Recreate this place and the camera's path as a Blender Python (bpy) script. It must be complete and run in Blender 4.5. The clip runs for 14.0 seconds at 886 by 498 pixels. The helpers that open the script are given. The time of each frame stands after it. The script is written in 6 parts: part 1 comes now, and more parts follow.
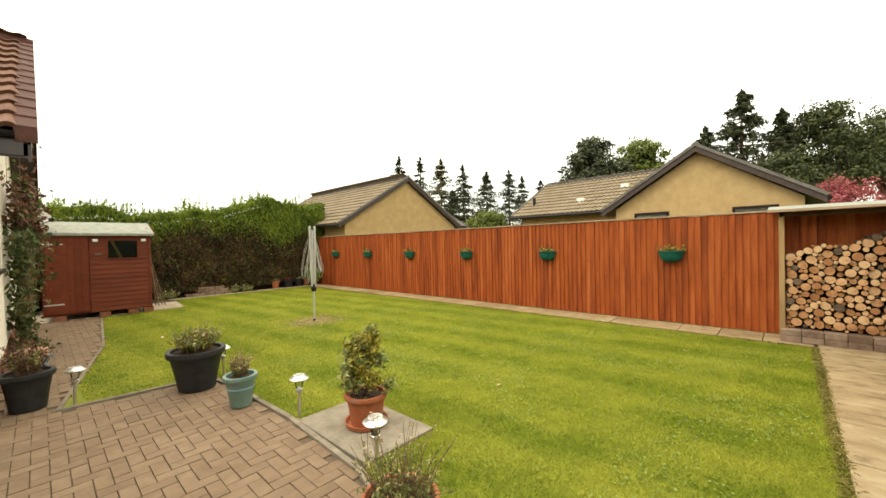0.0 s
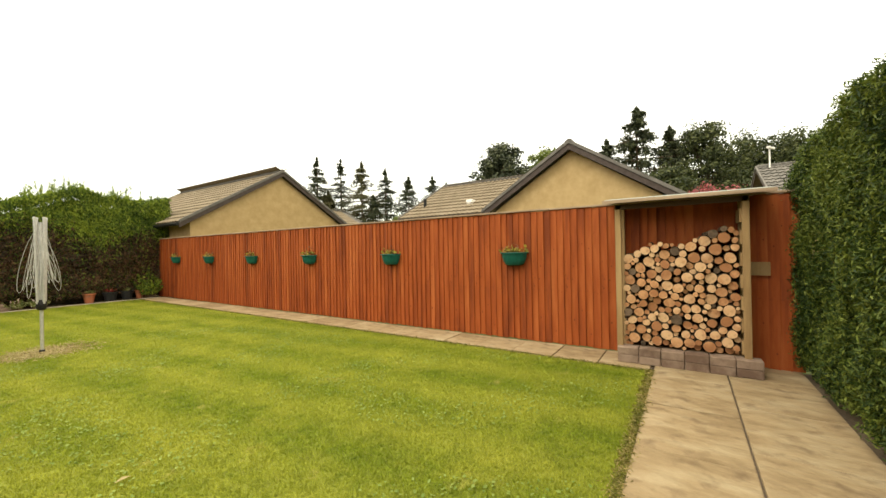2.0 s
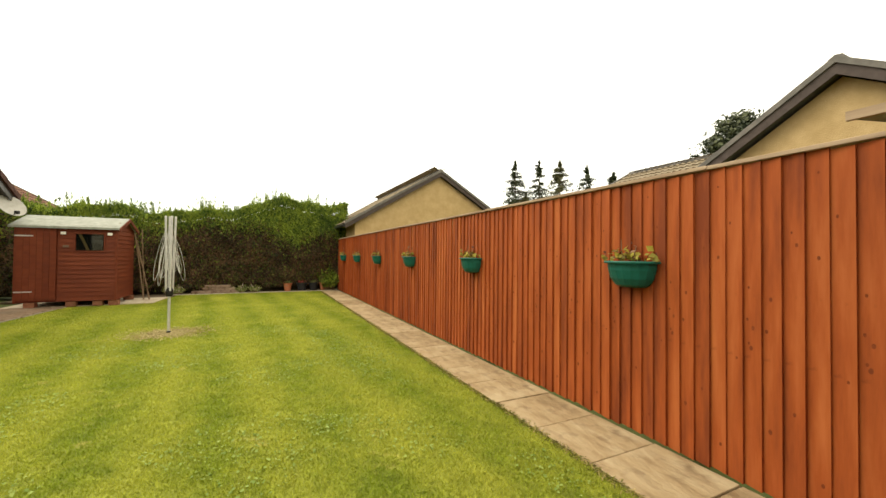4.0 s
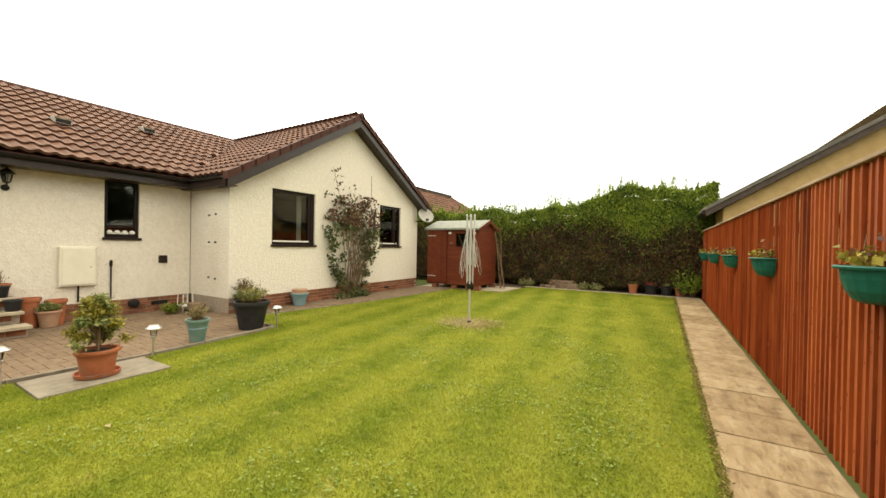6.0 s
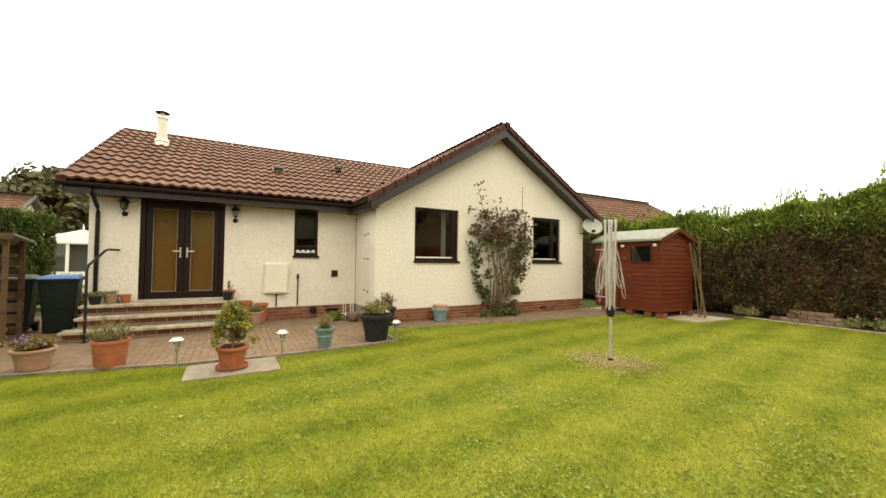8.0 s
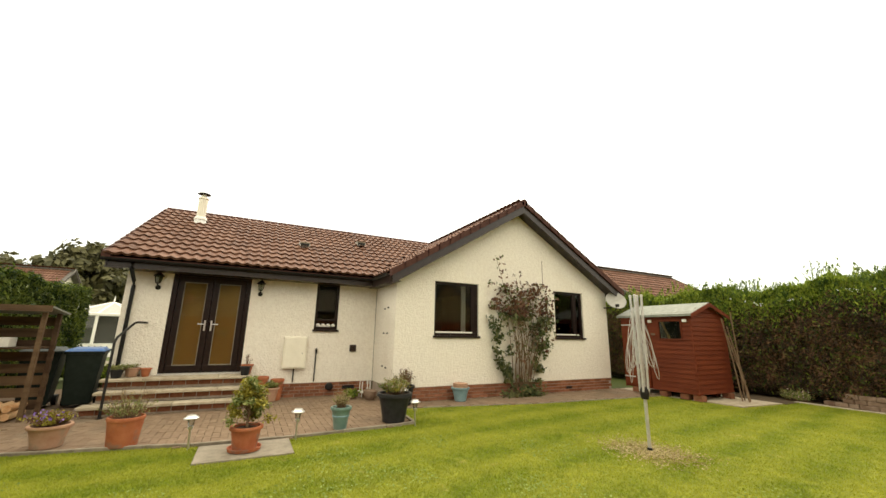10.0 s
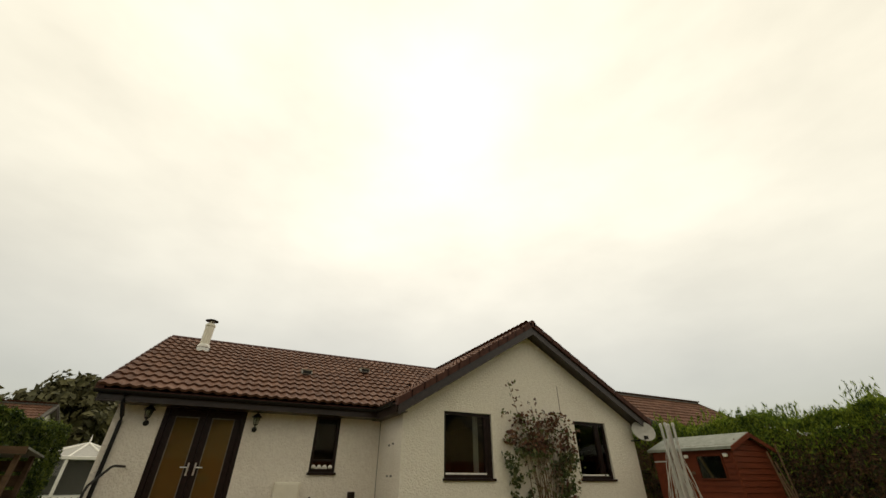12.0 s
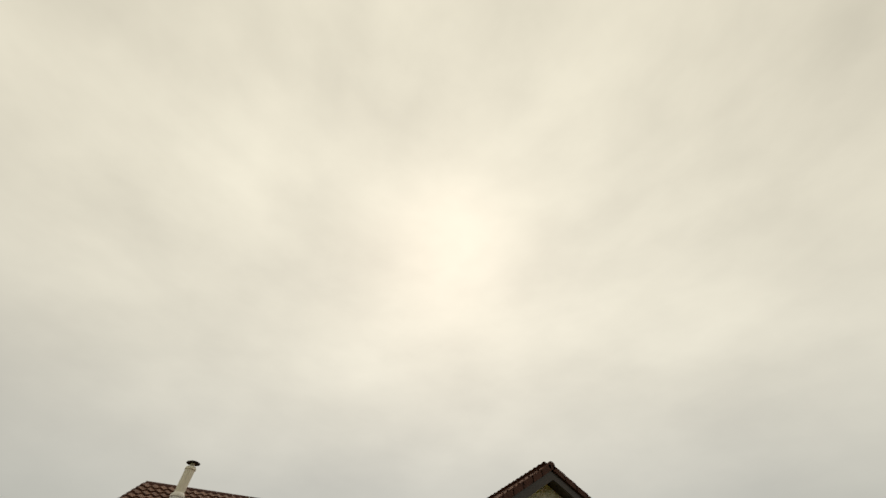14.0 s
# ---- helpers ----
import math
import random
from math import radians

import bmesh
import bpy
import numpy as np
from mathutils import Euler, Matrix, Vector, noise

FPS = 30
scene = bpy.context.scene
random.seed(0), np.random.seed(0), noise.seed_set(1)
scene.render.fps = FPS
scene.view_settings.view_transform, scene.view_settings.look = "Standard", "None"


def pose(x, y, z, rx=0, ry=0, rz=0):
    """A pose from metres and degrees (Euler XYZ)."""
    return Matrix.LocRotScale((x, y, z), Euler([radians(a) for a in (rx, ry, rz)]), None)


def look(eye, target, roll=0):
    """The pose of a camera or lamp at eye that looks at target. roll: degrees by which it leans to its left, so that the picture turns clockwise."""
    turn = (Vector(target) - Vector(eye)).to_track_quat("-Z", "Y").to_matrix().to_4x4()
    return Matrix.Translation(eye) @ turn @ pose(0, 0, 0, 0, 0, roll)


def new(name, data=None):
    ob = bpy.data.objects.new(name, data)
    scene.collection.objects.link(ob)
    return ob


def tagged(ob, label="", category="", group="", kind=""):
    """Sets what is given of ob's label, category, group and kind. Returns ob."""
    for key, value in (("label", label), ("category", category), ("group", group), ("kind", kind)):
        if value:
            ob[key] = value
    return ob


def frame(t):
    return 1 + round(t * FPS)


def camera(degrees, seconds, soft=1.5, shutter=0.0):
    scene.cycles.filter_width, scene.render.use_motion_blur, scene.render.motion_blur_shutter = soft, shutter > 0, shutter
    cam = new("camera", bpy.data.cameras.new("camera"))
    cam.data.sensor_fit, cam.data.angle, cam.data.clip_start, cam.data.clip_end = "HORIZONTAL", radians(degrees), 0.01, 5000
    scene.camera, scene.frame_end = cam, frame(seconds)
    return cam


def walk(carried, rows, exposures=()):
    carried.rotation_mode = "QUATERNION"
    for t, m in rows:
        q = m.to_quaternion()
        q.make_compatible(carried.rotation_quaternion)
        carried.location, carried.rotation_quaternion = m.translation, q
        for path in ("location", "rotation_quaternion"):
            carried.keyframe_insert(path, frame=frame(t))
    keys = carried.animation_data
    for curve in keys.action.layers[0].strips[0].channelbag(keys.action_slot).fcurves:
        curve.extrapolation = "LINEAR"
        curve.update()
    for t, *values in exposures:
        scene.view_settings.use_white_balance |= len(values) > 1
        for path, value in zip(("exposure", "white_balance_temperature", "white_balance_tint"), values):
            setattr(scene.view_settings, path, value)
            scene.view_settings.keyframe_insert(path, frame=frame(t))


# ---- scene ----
cam = camera(99.6, 14.0)
PATH = [
    (0, (-8.5, 1.14, 1.67), (-7.035, 2.499, 1.643), -1.3),
    (0.5, (-8.179, 1.04, 1.624), (-6.515, 2.149, 1.598), -1.5),
    (1, (-7.541, 0.889, 1.622), (-5.847, 1.953, 1.594), -1.7),
    (1.5, (-6.746, 0.606, 1.526), (-5.06, 1.682, 1.524), -1.3),
    (2, (-5.83, 0.493, 1.491), (-4.153, 1.583, 1.498), -1.1),
    (2.2, (-5.447, 0.443, 1.497), (-3.775, 1.54, 1.502), -1.2),
    (4.3, (-2.421, 0.737, 1.468), (-1.896, 2.667, 1.498), 0.7),
    (4.5, (-2.155, 0.73, 1.484), (-1.888, 2.712, 1.507), 0.7),
    (5, (-1.891, 1.181, 1.494), (-2.144, 3.165, 1.494), 1.0),
    (5.5, (-1.52, 1.727, 1.482), (-2.153, 3.625, 1.479), 0.9),
    (6, (-1.134, 2.398, 1.508), (-2.143, 4.125, 1.491), 1.0),
    (6.5, (-0.911, 3.07, 1.508), (-2.198, 4.601, 1.496), 0.9),
    (7, (-0.792, 3.568, 1.514), (-2.32, 4.858, 1.505), 1.2),
    (7.5, (-0.737, 3.902, 1.502), (-2.408, 5.002, 1.507), 1.3),
    (7.7, (-0.705, 3.996, 1.498), (-2.419, 5.026, 1.507), 1.3),
    (9.8, (-0.662, 3.951, 1.496), (-2.419, 4.829, 1.873), 1.2),
    (10, (-0.68, 3.92, 1.516), (-2.424, 4.795, 1.957), 1.1),
    (10.5, (-0.689, 3.902, 1.524), (-2.402, 4.75, 2.114), 0.9),
    (11, (-0.693, 3.88, 1.513), (-2.358, 4.696, 2.263), 0.8),
    (11.5, (-0.684, 3.851, 1.515), (-2.296, 4.631, 2.406), 0.7),
    (12, (-0.682, 3.82, 1.487), (-2.22, 4.563, 2.528), 0.4),
    (12.5, (-0.721, 3.818, 1.383), (-2.169, 4.503, 2.58), 1.0),
    (13, (-0.746, 3.902, 1.423), (-2.111, 4.523, 2.747), 1.3),
    (13.5, (-0.666, 3.927, 1.446), (-1.945, 4.493, 2.876), 1.4),
    (14, (-0.622, 3.921, 1.453), (-1.793, 4.433, 2.992), 1.2),
]
walk(cam, [(t, look(eye, target, roll)) for t, eye, target, roll in PATH],
     [(0, 0.0), (7.5, 0.0), (9.8, -0.1), (10.5, -0.42), (11, -0.92), (12, -1.55), (12.5, -1.66), (13, -1.88), (14, -1.95)])

# ---- world and sun: bright overcast ----
world = bpy.data.worlds.new("overcast_sky")
scene.world = world
world.use_nodes = True
wn, wl = world.node_tree.nodes, world.node_tree.links
wn.clear()
w_out = wn.new("ShaderNodeOutputWorld")
w_bg = wn.new("ShaderNodeBackground")
w_sky = wn.new("ShaderNodeTexSky")
w_sky.sky_type, w_sky.sun_disc = "NISHITA", False
w_sky.sun_elevation, w_sky.sun_rotation = radians(50), radians(293.6)
w_co = wn.new("ShaderNodeTexCoord")
w_map = wn.new("ShaderNodeMapping")
w_map.inputs["Scale"].default_value = (1.0, 1.0, 2.2)
w_noise = wn.new("ShaderNodeTexNoise")
w_noise.inputs["Scale"].default_value, w_noise.inputs["Detail"].default_value = 1.7, 7
w_noise.inputs["Roughness"].default_value = 0.52
w_ramp = wn.new("ShaderNodeValToRGB")
w_ramp.color_ramp.elements[0].position, w_ramp.color_ramp.elements[0].color = 0.22, (0.66, 0.595, 0.43, 1)
w_ramp.color_ramp.elements[1].position, w_ramp.color_ramp.elements[1].color = 0.72, (1, 0.915, 0.69, 1)
w_scale = wn.new("ShaderNodeVectorMath")
w_scale.operation = "SCALE"
w_scale.inputs["Scale"].default_value = 0.5
w_mix = wn.new("ShaderNodeMix")
w_mix.data_type = "RGBA"
w_mix.inputs["Factor"].default_value = 0.94
wl.new(w_co.outputs["Generated"], w_map.inputs["Vector"])
wl.new(w_map.outputs["Vector"], w_noise.inputs["Vector"])
wl.new(w_noise.outputs["Fac"], w_ramp.inputs["Fac"])
w_sep = wn.new("ShaderNodeSeparateXYZ")
wl.new(w_co.outputs["Generated"], w_sep.inputs[0])
w_alt = wn.new("ShaderNodeMapRange")
w_alt.interpolation_type = "SMOOTHSTEP"
w_alt.inputs["From Min"].default_value, w_alt.inputs["From Max"].default_value = -0.02, 0.62
w_alt.inputs["To Min"].default_value, w_alt.inputs["To Max"].default_value = 0.42, 1.12
wl.new(w_sep.outputs["Z"], w_alt.inputs["Value"])
w_dim = wn.new("ShaderNodeVectorMath")
w_dim.operation = "SCALE"
wl.new(w_ramp.outputs["Color"], w_dim.inputs[0])
wl.new(w_alt.outputs["Result"], w_dim.inputs["Scale"])
wl.new(w_sky.outputs["Color"], w_scale.inputs[0])
wl.new(w_scale.outputs["Vector"], w_mix.inputs["A"])
wl.new(w_dim.outputs["Vector"], w_mix.inputs["B"])
wl.new(w_mix.outputs["Result"], w_bg.inputs["Color"])
w_bg.inputs["Strength"].default_value = 3.1
wl.new(w_bg.outputs["Background"], w_out.inputs["Surface"])

sun_data = bpy.data.lights.new("sun", "SUN")
sun_data.energy, sun_data.angle, sun_data.color = 1.3, radians(25), (1.0, 0.94, 0.84)
sun = new("sun", sun_data)
sun.matrix_world = look((-11.7, 5.1, 15.4), (0, 0, 0))


# ---- materials ----
def material(name, stops, scale=8.0, rough=0.7, metal=0.0, bump=0.2, bump_scale=60.0, stretch=(1, 1, 1), island=0.0, each=0.0,
             depth=0.01, spots=None, spot_scale=3.0, spot_range=(0.55, 0.7), detail=6.0, coat=0.0):
    """Two-scale noise colour (stops: dark to light), optional stain layer, bump, and variation from piece to piece."""
    m = bpy.data.materials.new(name)
    m.use_nodes = True
    n, l = m.node_tree.nodes, m.node_tree.links
    b = n["Principled BSDF"]
    co = n.new("ShaderNodeTexCoord")
    mp = n.new("ShaderNodeMapping")
    mp.inputs["Scale"].default_value = stretch
    info = n.new("ShaderNodeObjectInfo")
    shift = n.new("ShaderNodeVectorMath")
    shift.operation = "MULTIPLY_ADD"
    shift.inputs[1].default_value = (each * 40, each * 31, each * 23)
    l.new(info.outputs["Random"], shift.inputs[0])
    l.new(co.outputs["Object"], shift.inputs[2])
    l.new(shift.outputs["Vector"], mp.inputs["Vector"])
    t1 = n.new("ShaderNodeTexNoise")
    t1.inputs["Scale"].default_value, t1.inputs["Detail"].default_value = scale, detail
    t1.inputs["Roughness"].default_value = 0.62
    l.new(mp.outputs["Vector"], t1.inputs["Vector"])
    fac = t1.outputs["Fac"]
    if each or island:
        src = info.outputs["Random"]
        if island:
            src = n.new("ShaderNodeNewGeometry").outputs["Random Per Island"]
        ma = n.new("ShaderNodeMath")
        ma.operation = "MULTIPLY_ADD"
        ma.inputs[1].default_value = island or each
        sub = n.new("ShaderNodeMath")
        sub.operation = "SUBTRACT"
        sub.inputs[1].default_value = (island or each) / 2
        l.new(src, ma.inputs[0])
        l.new(fac, ma.inputs[2])
        l.new(ma.outputs[0], sub.inputs[0])
        fac = sub.outputs[0]
    r = n.new("ShaderNodeValToRGB")
    lo, hi = 0.3, 0.7
    e = r.color_ramp.elements
    e[0].position, e[0].color = lo, (*stops[0], 1)
    e[1].position, e[1].color = hi, (*stops[-1], 1)
    for i, s in enumerate(stops[1:-1]):
        q = e.new(lo + (hi - lo) * (i + 1) / (len(stops) - 1))
        q.color = (*s, 1)
    l.new(fac, r.inputs["Fac"])
    col = r.outputs["Color"]
    if spots:
        t3 = n.new("ShaderNodeTexNoise")
        t3.inputs["Scale"].default_value, t3.inputs["Detail"].default_value = spot_scale, 5
        l.new(co.outputs["Object"], t3.inputs["Vector"])
        mr = n.new("ShaderNodeMapRange")
        mr.inputs["From Min"].default_value, mr.inputs["From Max"].default_value = spot_range
        mr.inputs["To Max"].default_value = 0.8
        l.new(t3.outputs["Fac"], mr.inputs["Value"])
        mx = n.new("ShaderNodeMix")
        mx.data_type = "RGBA"
        l.new(mr.outputs["Result"], mx.inputs["Factor"])
        l.new(col, mx.inputs["A"])
        mx.inputs["B"].default_value = (*spots, 1)
        col = mx.outputs["Result"]
    l.new(col, b.inputs["Base Color"])
    b.inputs["Roughness"].default_value, b.inputs["Metallic"].default_value = rough, metal
    b.inputs["Specular IOR Level"].default_value = 0.2 if rough > 0.34 else 0.5
    b.inputs["Coat Weight"].default_value = coat
    if bump:
        t2 = n.new("ShaderNodeTexNoise")
        t2.inputs["Scale"].default_value, t2.inputs["Detail"].default_value = bump_scale, 4
        l.new(mp.outputs["Vector"], t2.inputs["Vector"])
        bp = n.new("ShaderNodeBump")
        bp.inputs["Strength"].default_value, bp.inputs["Distance"].default_value = bump, depth
        l.new(t2.outputs["Fac"], bp.inputs["Height"])
        l.new(bp.outputs["Normal"], b.inputs["Normal"])
    return m


def leafy(name, stops, rough=0.55, scale=1.2, through_light=0.25, stretch=(1, 1, 1), island=0.55):
    """Leaves: colour by leaf and by patch, with some light passing through."""
    m = material(name, stops, scale=scale, rough=rough, bump=0, island=island, stretch=stretch)
    n, l = m.node_tree.nodes, m.node_tree.links
    b = n["Principled BSDF"]
    tr = n.new("ShaderNodeBsdfTranslucent")
    mix = n.new("ShaderNodeMixShader")
    mix.inputs[0].default_value = through_light
    l.new(b.inputs["Base Color"].links[0].from_socket, tr.inputs["Color"])
    l.new(b.outputs[0], mix.inputs[1])
    l.new(tr.outputs[0], mix.inputs[2])
    l.new(mix.outputs[0], n["Material Output"].inputs["Surface"])
    b.inputs["Specular IOR Level"].default_value = 0.25
    return m


M_earth = material("earth", [(0.05, 0.035, 0.02), (0.11, 0.08, 0.05)], scale=6, rough=0.95, bump=0.6, bump_scale=30, depth=0.03)
M_field = material("field_grass", [(0.04, 0.055, 0.012), (0.09, 0.11, 0.025)], scale=0.4, rough=0.9, bump=0.3)


def turf(name, dark, green, dry, straw, blade):
    """Mown turf: faint stripes up the garden, dry patches at two sizes, straw-coloured wear."""
    m = material(name, [dark, green], scale=7, rough=0.85, bump=0.0 if blade else 0.7, bump_scale=70, depth=0.02, detail=8)
    n, l = m.node_tree.nodes, m.node_tree.links
    b = n["Principled BSDF"]
    fine = b.inputs["Base Color"].links[0].from_socket
    co = n.new("ShaderNodeTexCoord")

    def field(scale, lo, hi, rough=0.6, stretch=(1, 1, 1), off=0.0):
        mp = n.new("ShaderNodeMapping")
        mp.inputs["Scale"].default_value, mp.inputs["Location"].default_value = stretch, (off, off, 0)
        t = n.new("ShaderNodeTexNoise")
        t.inputs["Scale"].default_value, t.inputs["Detail"].default_value, t.inputs["Roughness"].default_value = scale, 7, rough
        r = n.new("ShaderNodeMapRange")
        r.inputs["From Min"].default_value, r.inputs["From Max"].default_value = lo, hi
        l.new(co.outputs["Object"], mp.inputs["Vector"])
        l.new(mp.outputs["Vector"], t.inputs["Vector"])
        l.new(t.outputs["Fac"], r.inputs["Value"])
        return r.outputs["Result"]

    def blend(f, a, c, most=1.0):
        k = n.new("ShaderNodeMath")
        k.operation = "MULTIPLY"
        k.inputs[1].default_value = most
        l.new(f, k.inputs[0])
        x = n.new("ShaderNodeMix")
        x.data_type = "RGBA"
        l.new(k.outputs[0], x.inputs["Factor"])
        l.new(a, x.inputs["A"])
        x.inputs["B"].default_value = (*c, 1)
        return x.outputs["Result"]

    wave = n.new("ShaderNodeTexWave")
    wave.inputs["Scale"].default_value, wave.inputs["Distortion"].default_value = 0.36, 0.9
    wave.inputs["Detail"].default_value, wave.inputs["Detail Scale"].default_value = 3, 0.7
    tilt = n.new("ShaderNodeMapping")
    tilt.inputs["Rotation"].default_value = (0, 0, radians(-7))
    l.new(co.outputs["Object"], tilt.inputs["Vector"])
    l.new(tilt.outputs["Vector"], wave.inputs["Vector"])
    col = blend(wave.outputs["Fac"], fine, dry, 0.42)
    col = blend(field(0.9, 0.46, 0.66, 0.7), col, dry, 0.55)
    col = blend(field(2.6, 0.5, 0.72, 0.7, (1.4, 0.6, 1), 5.0), col, dry, 0.5)
    col = blend(field(1.7, 0.62, 0.74, 0.7, (1, 1, 1), 11.0), col, straw, 0.7)
    col = blend(field(3.2, 0.58, 0.7, 0.7, (1, 1, 1), 23.0), col, dark, 0.8)
    l.new(col, b.inputs["Base Color"])
    if blade:
        tr, mx = n.new("ShaderNodeBsdfTranslucent"), n.new("ShaderNodeMixShader")
        mx.inputs[0].default_value = 0.25
        l.new(col, tr.inputs["Color"])
        l.new(b.outputs[0], mx.inputs[1])
        l.new(tr.outputs[0], mx.inputs[2])
        l.new(mx.outputs[0], n["Material Output"].inputs["Surface"])
    return m


M_lawn = turf("lawn_soil_and_thatch", (0.09, 0.115, 0.01), (0.16, 0.195, 0.015), (0.27, 0.275, 0.035), (0.46, 0.37, 0.12), False)
M_blade = turf("grass_blade", (0.14, 0.195, 0.013), (0.26, 0.31, 0.022), (0.43, 0.425, 0.055), (0.6, 0.5, 0.17), True)
M_fringe = leafy("half_dry_grass", [(0.13, 0.13, 0.02), (0.25, 0.22, 0.05), (0.4, 0.31, 0.11)])
M_clover = leafy("clover", [(0.15, 0.22, 0.035), (0.26, 0.33, 0.07)])
M_fence = material("stained_fence_wood", [(0.16, 0.034, 0.008), (0.285, 0.063, 0.012), (0.38, 0.105, 0.026)], scale=7, rough=0.72, each=0.2,
                   stretch=(1, 1, 0.12), bump=0.35, bump_scale=40, depth=0.004, spots=(0.1, 0.022, 0.008), spot_scale=7, spot_range=(0.66, 0.76))
M_fence_cap = material("weathered_capping", [(0.2, 0.13, 0.08), (0.4, 0.3, 0.2)], scale=10, stretch=(1, 0.1, 1), rough=0.85)
M_knot = material("wood_knot", [(0.13, 0.028, 0.007), (0.19, 0.045, 0.011)], scale=50, rough=0.8)
M_slab = material("riven_sandstone_slab", [(0.2, 0.14, 0.072), (0.29, 0.212, 0.115), (0.36, 0.285, 0.17)], scale=4.5, rough=0.7, each=0.16, bump=1.0,
                  bump_scale=8, depth=0.045, stretch=(1, 0.5, 1), spots=(0.14, 0.092, 0.05), spot_scale=6.5, spot_range=(0.54, 0.74))
M_concrete = material("grey_concrete", [(0.16, 0.135, 0.1), (0.27, 0.235, 0.18)], scale=9, rough=0.9, bump=0.3, bump_scale=80, each=0.2)
M_tread = material("pale_worn_slab", [(0.28, 0.23, 0.16), (0.4, 0.34, 0.25), (0.47, 0.41, 0.31)], scale=6, rough=0.85, each=0.15, bump=0.3, spots=(0.22, 0.17, 0.11), spot_scale=6, spot_range=(0.58, 0.8))
M_paver = material("clay_block_paver", [(0.165, 0.112, 0.072), (0.2, 0.138, 0.09), (0.235, 0.168, 0.112)], scale=5, rough=0.85, each=0.14, bump=0.4,
                   bump_scale=70, spots=(0.15, 0.12, 0.085), spot_scale=3, spot_range=(0.5, 0.75))
M_paver_far = material("clay_block_paver_run", [(0.165, 0.112, 0.072), (0.2, 0.138, 0.09), (0.235, 0.168, 0.112)], scale=5, rough=0.85, island=0.14,
                       bump=0.4, bump_scale=70, spots=(0.15, 0.12, 0.085), spot_scale=1.5, spot_range=(0.5, 0.75))
M_joint = material("sanded_joint", [(0.1, 0.075, 0.05), (0.15, 0.112, 0.075)], scale=30, rough=0.95)
M_harl = material("cream_harled_render", [(0.72, 0.665, 0.575), (0.78, 0.73, 0.635), (0.83, 0.785, 0.69)], scale=14, rough=0.9, bump=1.0, bump_scale=30,
                  depth=0.024, spots=(0.66, 0.6, 0.5), spot_scale=0.7, spot_range=(0.6, 0.8))
# Brick red darkened throughout to carry the shade on the step risers.
M_brick = material("red_brick", [(0.17, 0.07, 0.038), (0.29, 0.125, 0.072)], scale=9, rough=0.9, each=0.5, bump=0.3)
M_mortar = material("mortar", [(0.3, 0.24, 0.19), (0.42, 0.35, 0.28)], scale=20, rough=0.95)
M_tile = material("brown_red_roof_tile", [(0.085, 0.04, 0.024), (0.14, 0.068, 0.042), (0.19, 0.1, 0.064)], scale=4, rough=0.75, each=0.2, bump=0.35,
                  bump_scale=60, spots=(0.1, 0.06, 0.04), spot_scale=5, spot_range=(0.6, 0.8))
M_tile_far = material("brown_red_roof_tile_run", [(0.085, 0.04, 0.024), (0.14, 0.068, 0.042), (0.19, 0.1, 0.064)], scale=4, rough=0.75, island=0.2, bump=0.3)
M_tile_dark = material("dark_verge_tile", [(0.05, 0.02, 0.015), (0.085, 0.036, 0.026)], scale=8, rough=0.7)
M_tile_tan = material("tan_concrete_roof_tile", [(0.16, 0.125, 0.08), (0.2, 0.16, 0.105), (0.24, 0.195, 0.135)], scale=3, rough=0.85, island=0.12, bump=0.3)
M_tile_grey = material("grey_concrete_tile", [(0.09, 0.085, 0.075), (0.17, 0.155, 0.135)], scale=5, rough=0.85, island=0.3)
M_tan = material("tan_dry_dash_render", [(0.36, 0.25, 0.11), (0.46, 0.33, 0.16)], scale=4, rough=0.95, bump=0.6, bump_scale=50, depth=0.015)
M_upvc = material("dark_brown_upvc", [(0.01, 0.006, 0.005), (0.022, 0.012, 0.01)], scale=14, rough=0.35, bump=0.03)
M_upvc2 = material("brown_barge_board", [(0.02, 0.013, 0.01), (0.036, 0.024, 0.019)], scale=10, rough=0.3, bump=0.05)
M_barge = material("grey_brown_barge_board", [(0.045, 0.033, 0.027), (0.08, 0.06, 0.05)], scale=8, rough=0.6, bump=0.1)
M_gut = material("black_gutter_plastic", [(0.006, 0.006, 0.006), (0.016, 0.015, 0.014)], scale=14, rough=0.4, bump=0.03)
M_blind = material("ochre_blind", [(0.3, 0.15, 0.035), (0.37, 0.19, 0.05)], scale=2, rough=0.8, stretch=(1, 1, 30))
M_white = material("white_paint", [(0.7, 0.68, 0.62), (0.8, 0.78, 0.72)], scale=7, rough=0.5, bump=0.05)
M_cream = material("cream_gloss_cover", [(0.72, 0.68, 0.56), (0.8, 0.76, 0.64)], scale=5, rough=0.4, bump=0.03)
M_steel = material("brushed_steel", [(0.55, 0.54, 0.52), (0.7, 0.69, 0.66)], scale=12, rough=0.32, metal=0.9, bump=0.04)
M_alu = material("dull_aluminium", [(0.45, 0.45, 0.43), (0.62, 0.61, 0.58)], scale=20, rough=0.45, metal=0.55, bump=0.05)
M_iron = material("black_iron", [(0.008, 0.008, 0.008), (0.022, 0.02, 0.018)], scale=20, rough=0.5, bump=0.1)
M_shed = material("red_brown_shed_board", [(0.1, 0.022, 0.009), (0.125, 0.027, 0.01), (0.155, 0.036, 0.014)], scale=8, rough=0.6, each=0.12,
                  stretch=(0.15, 0.15, 1), bump=0.25, depth=0.004)
M_felt = material("grey_green_roof_felt", [(0.2, 0.21, 0.18), (0.3, 0.31, 0.27)], scale=8, rough=0.95, bump=0.3, bump_scale=150)
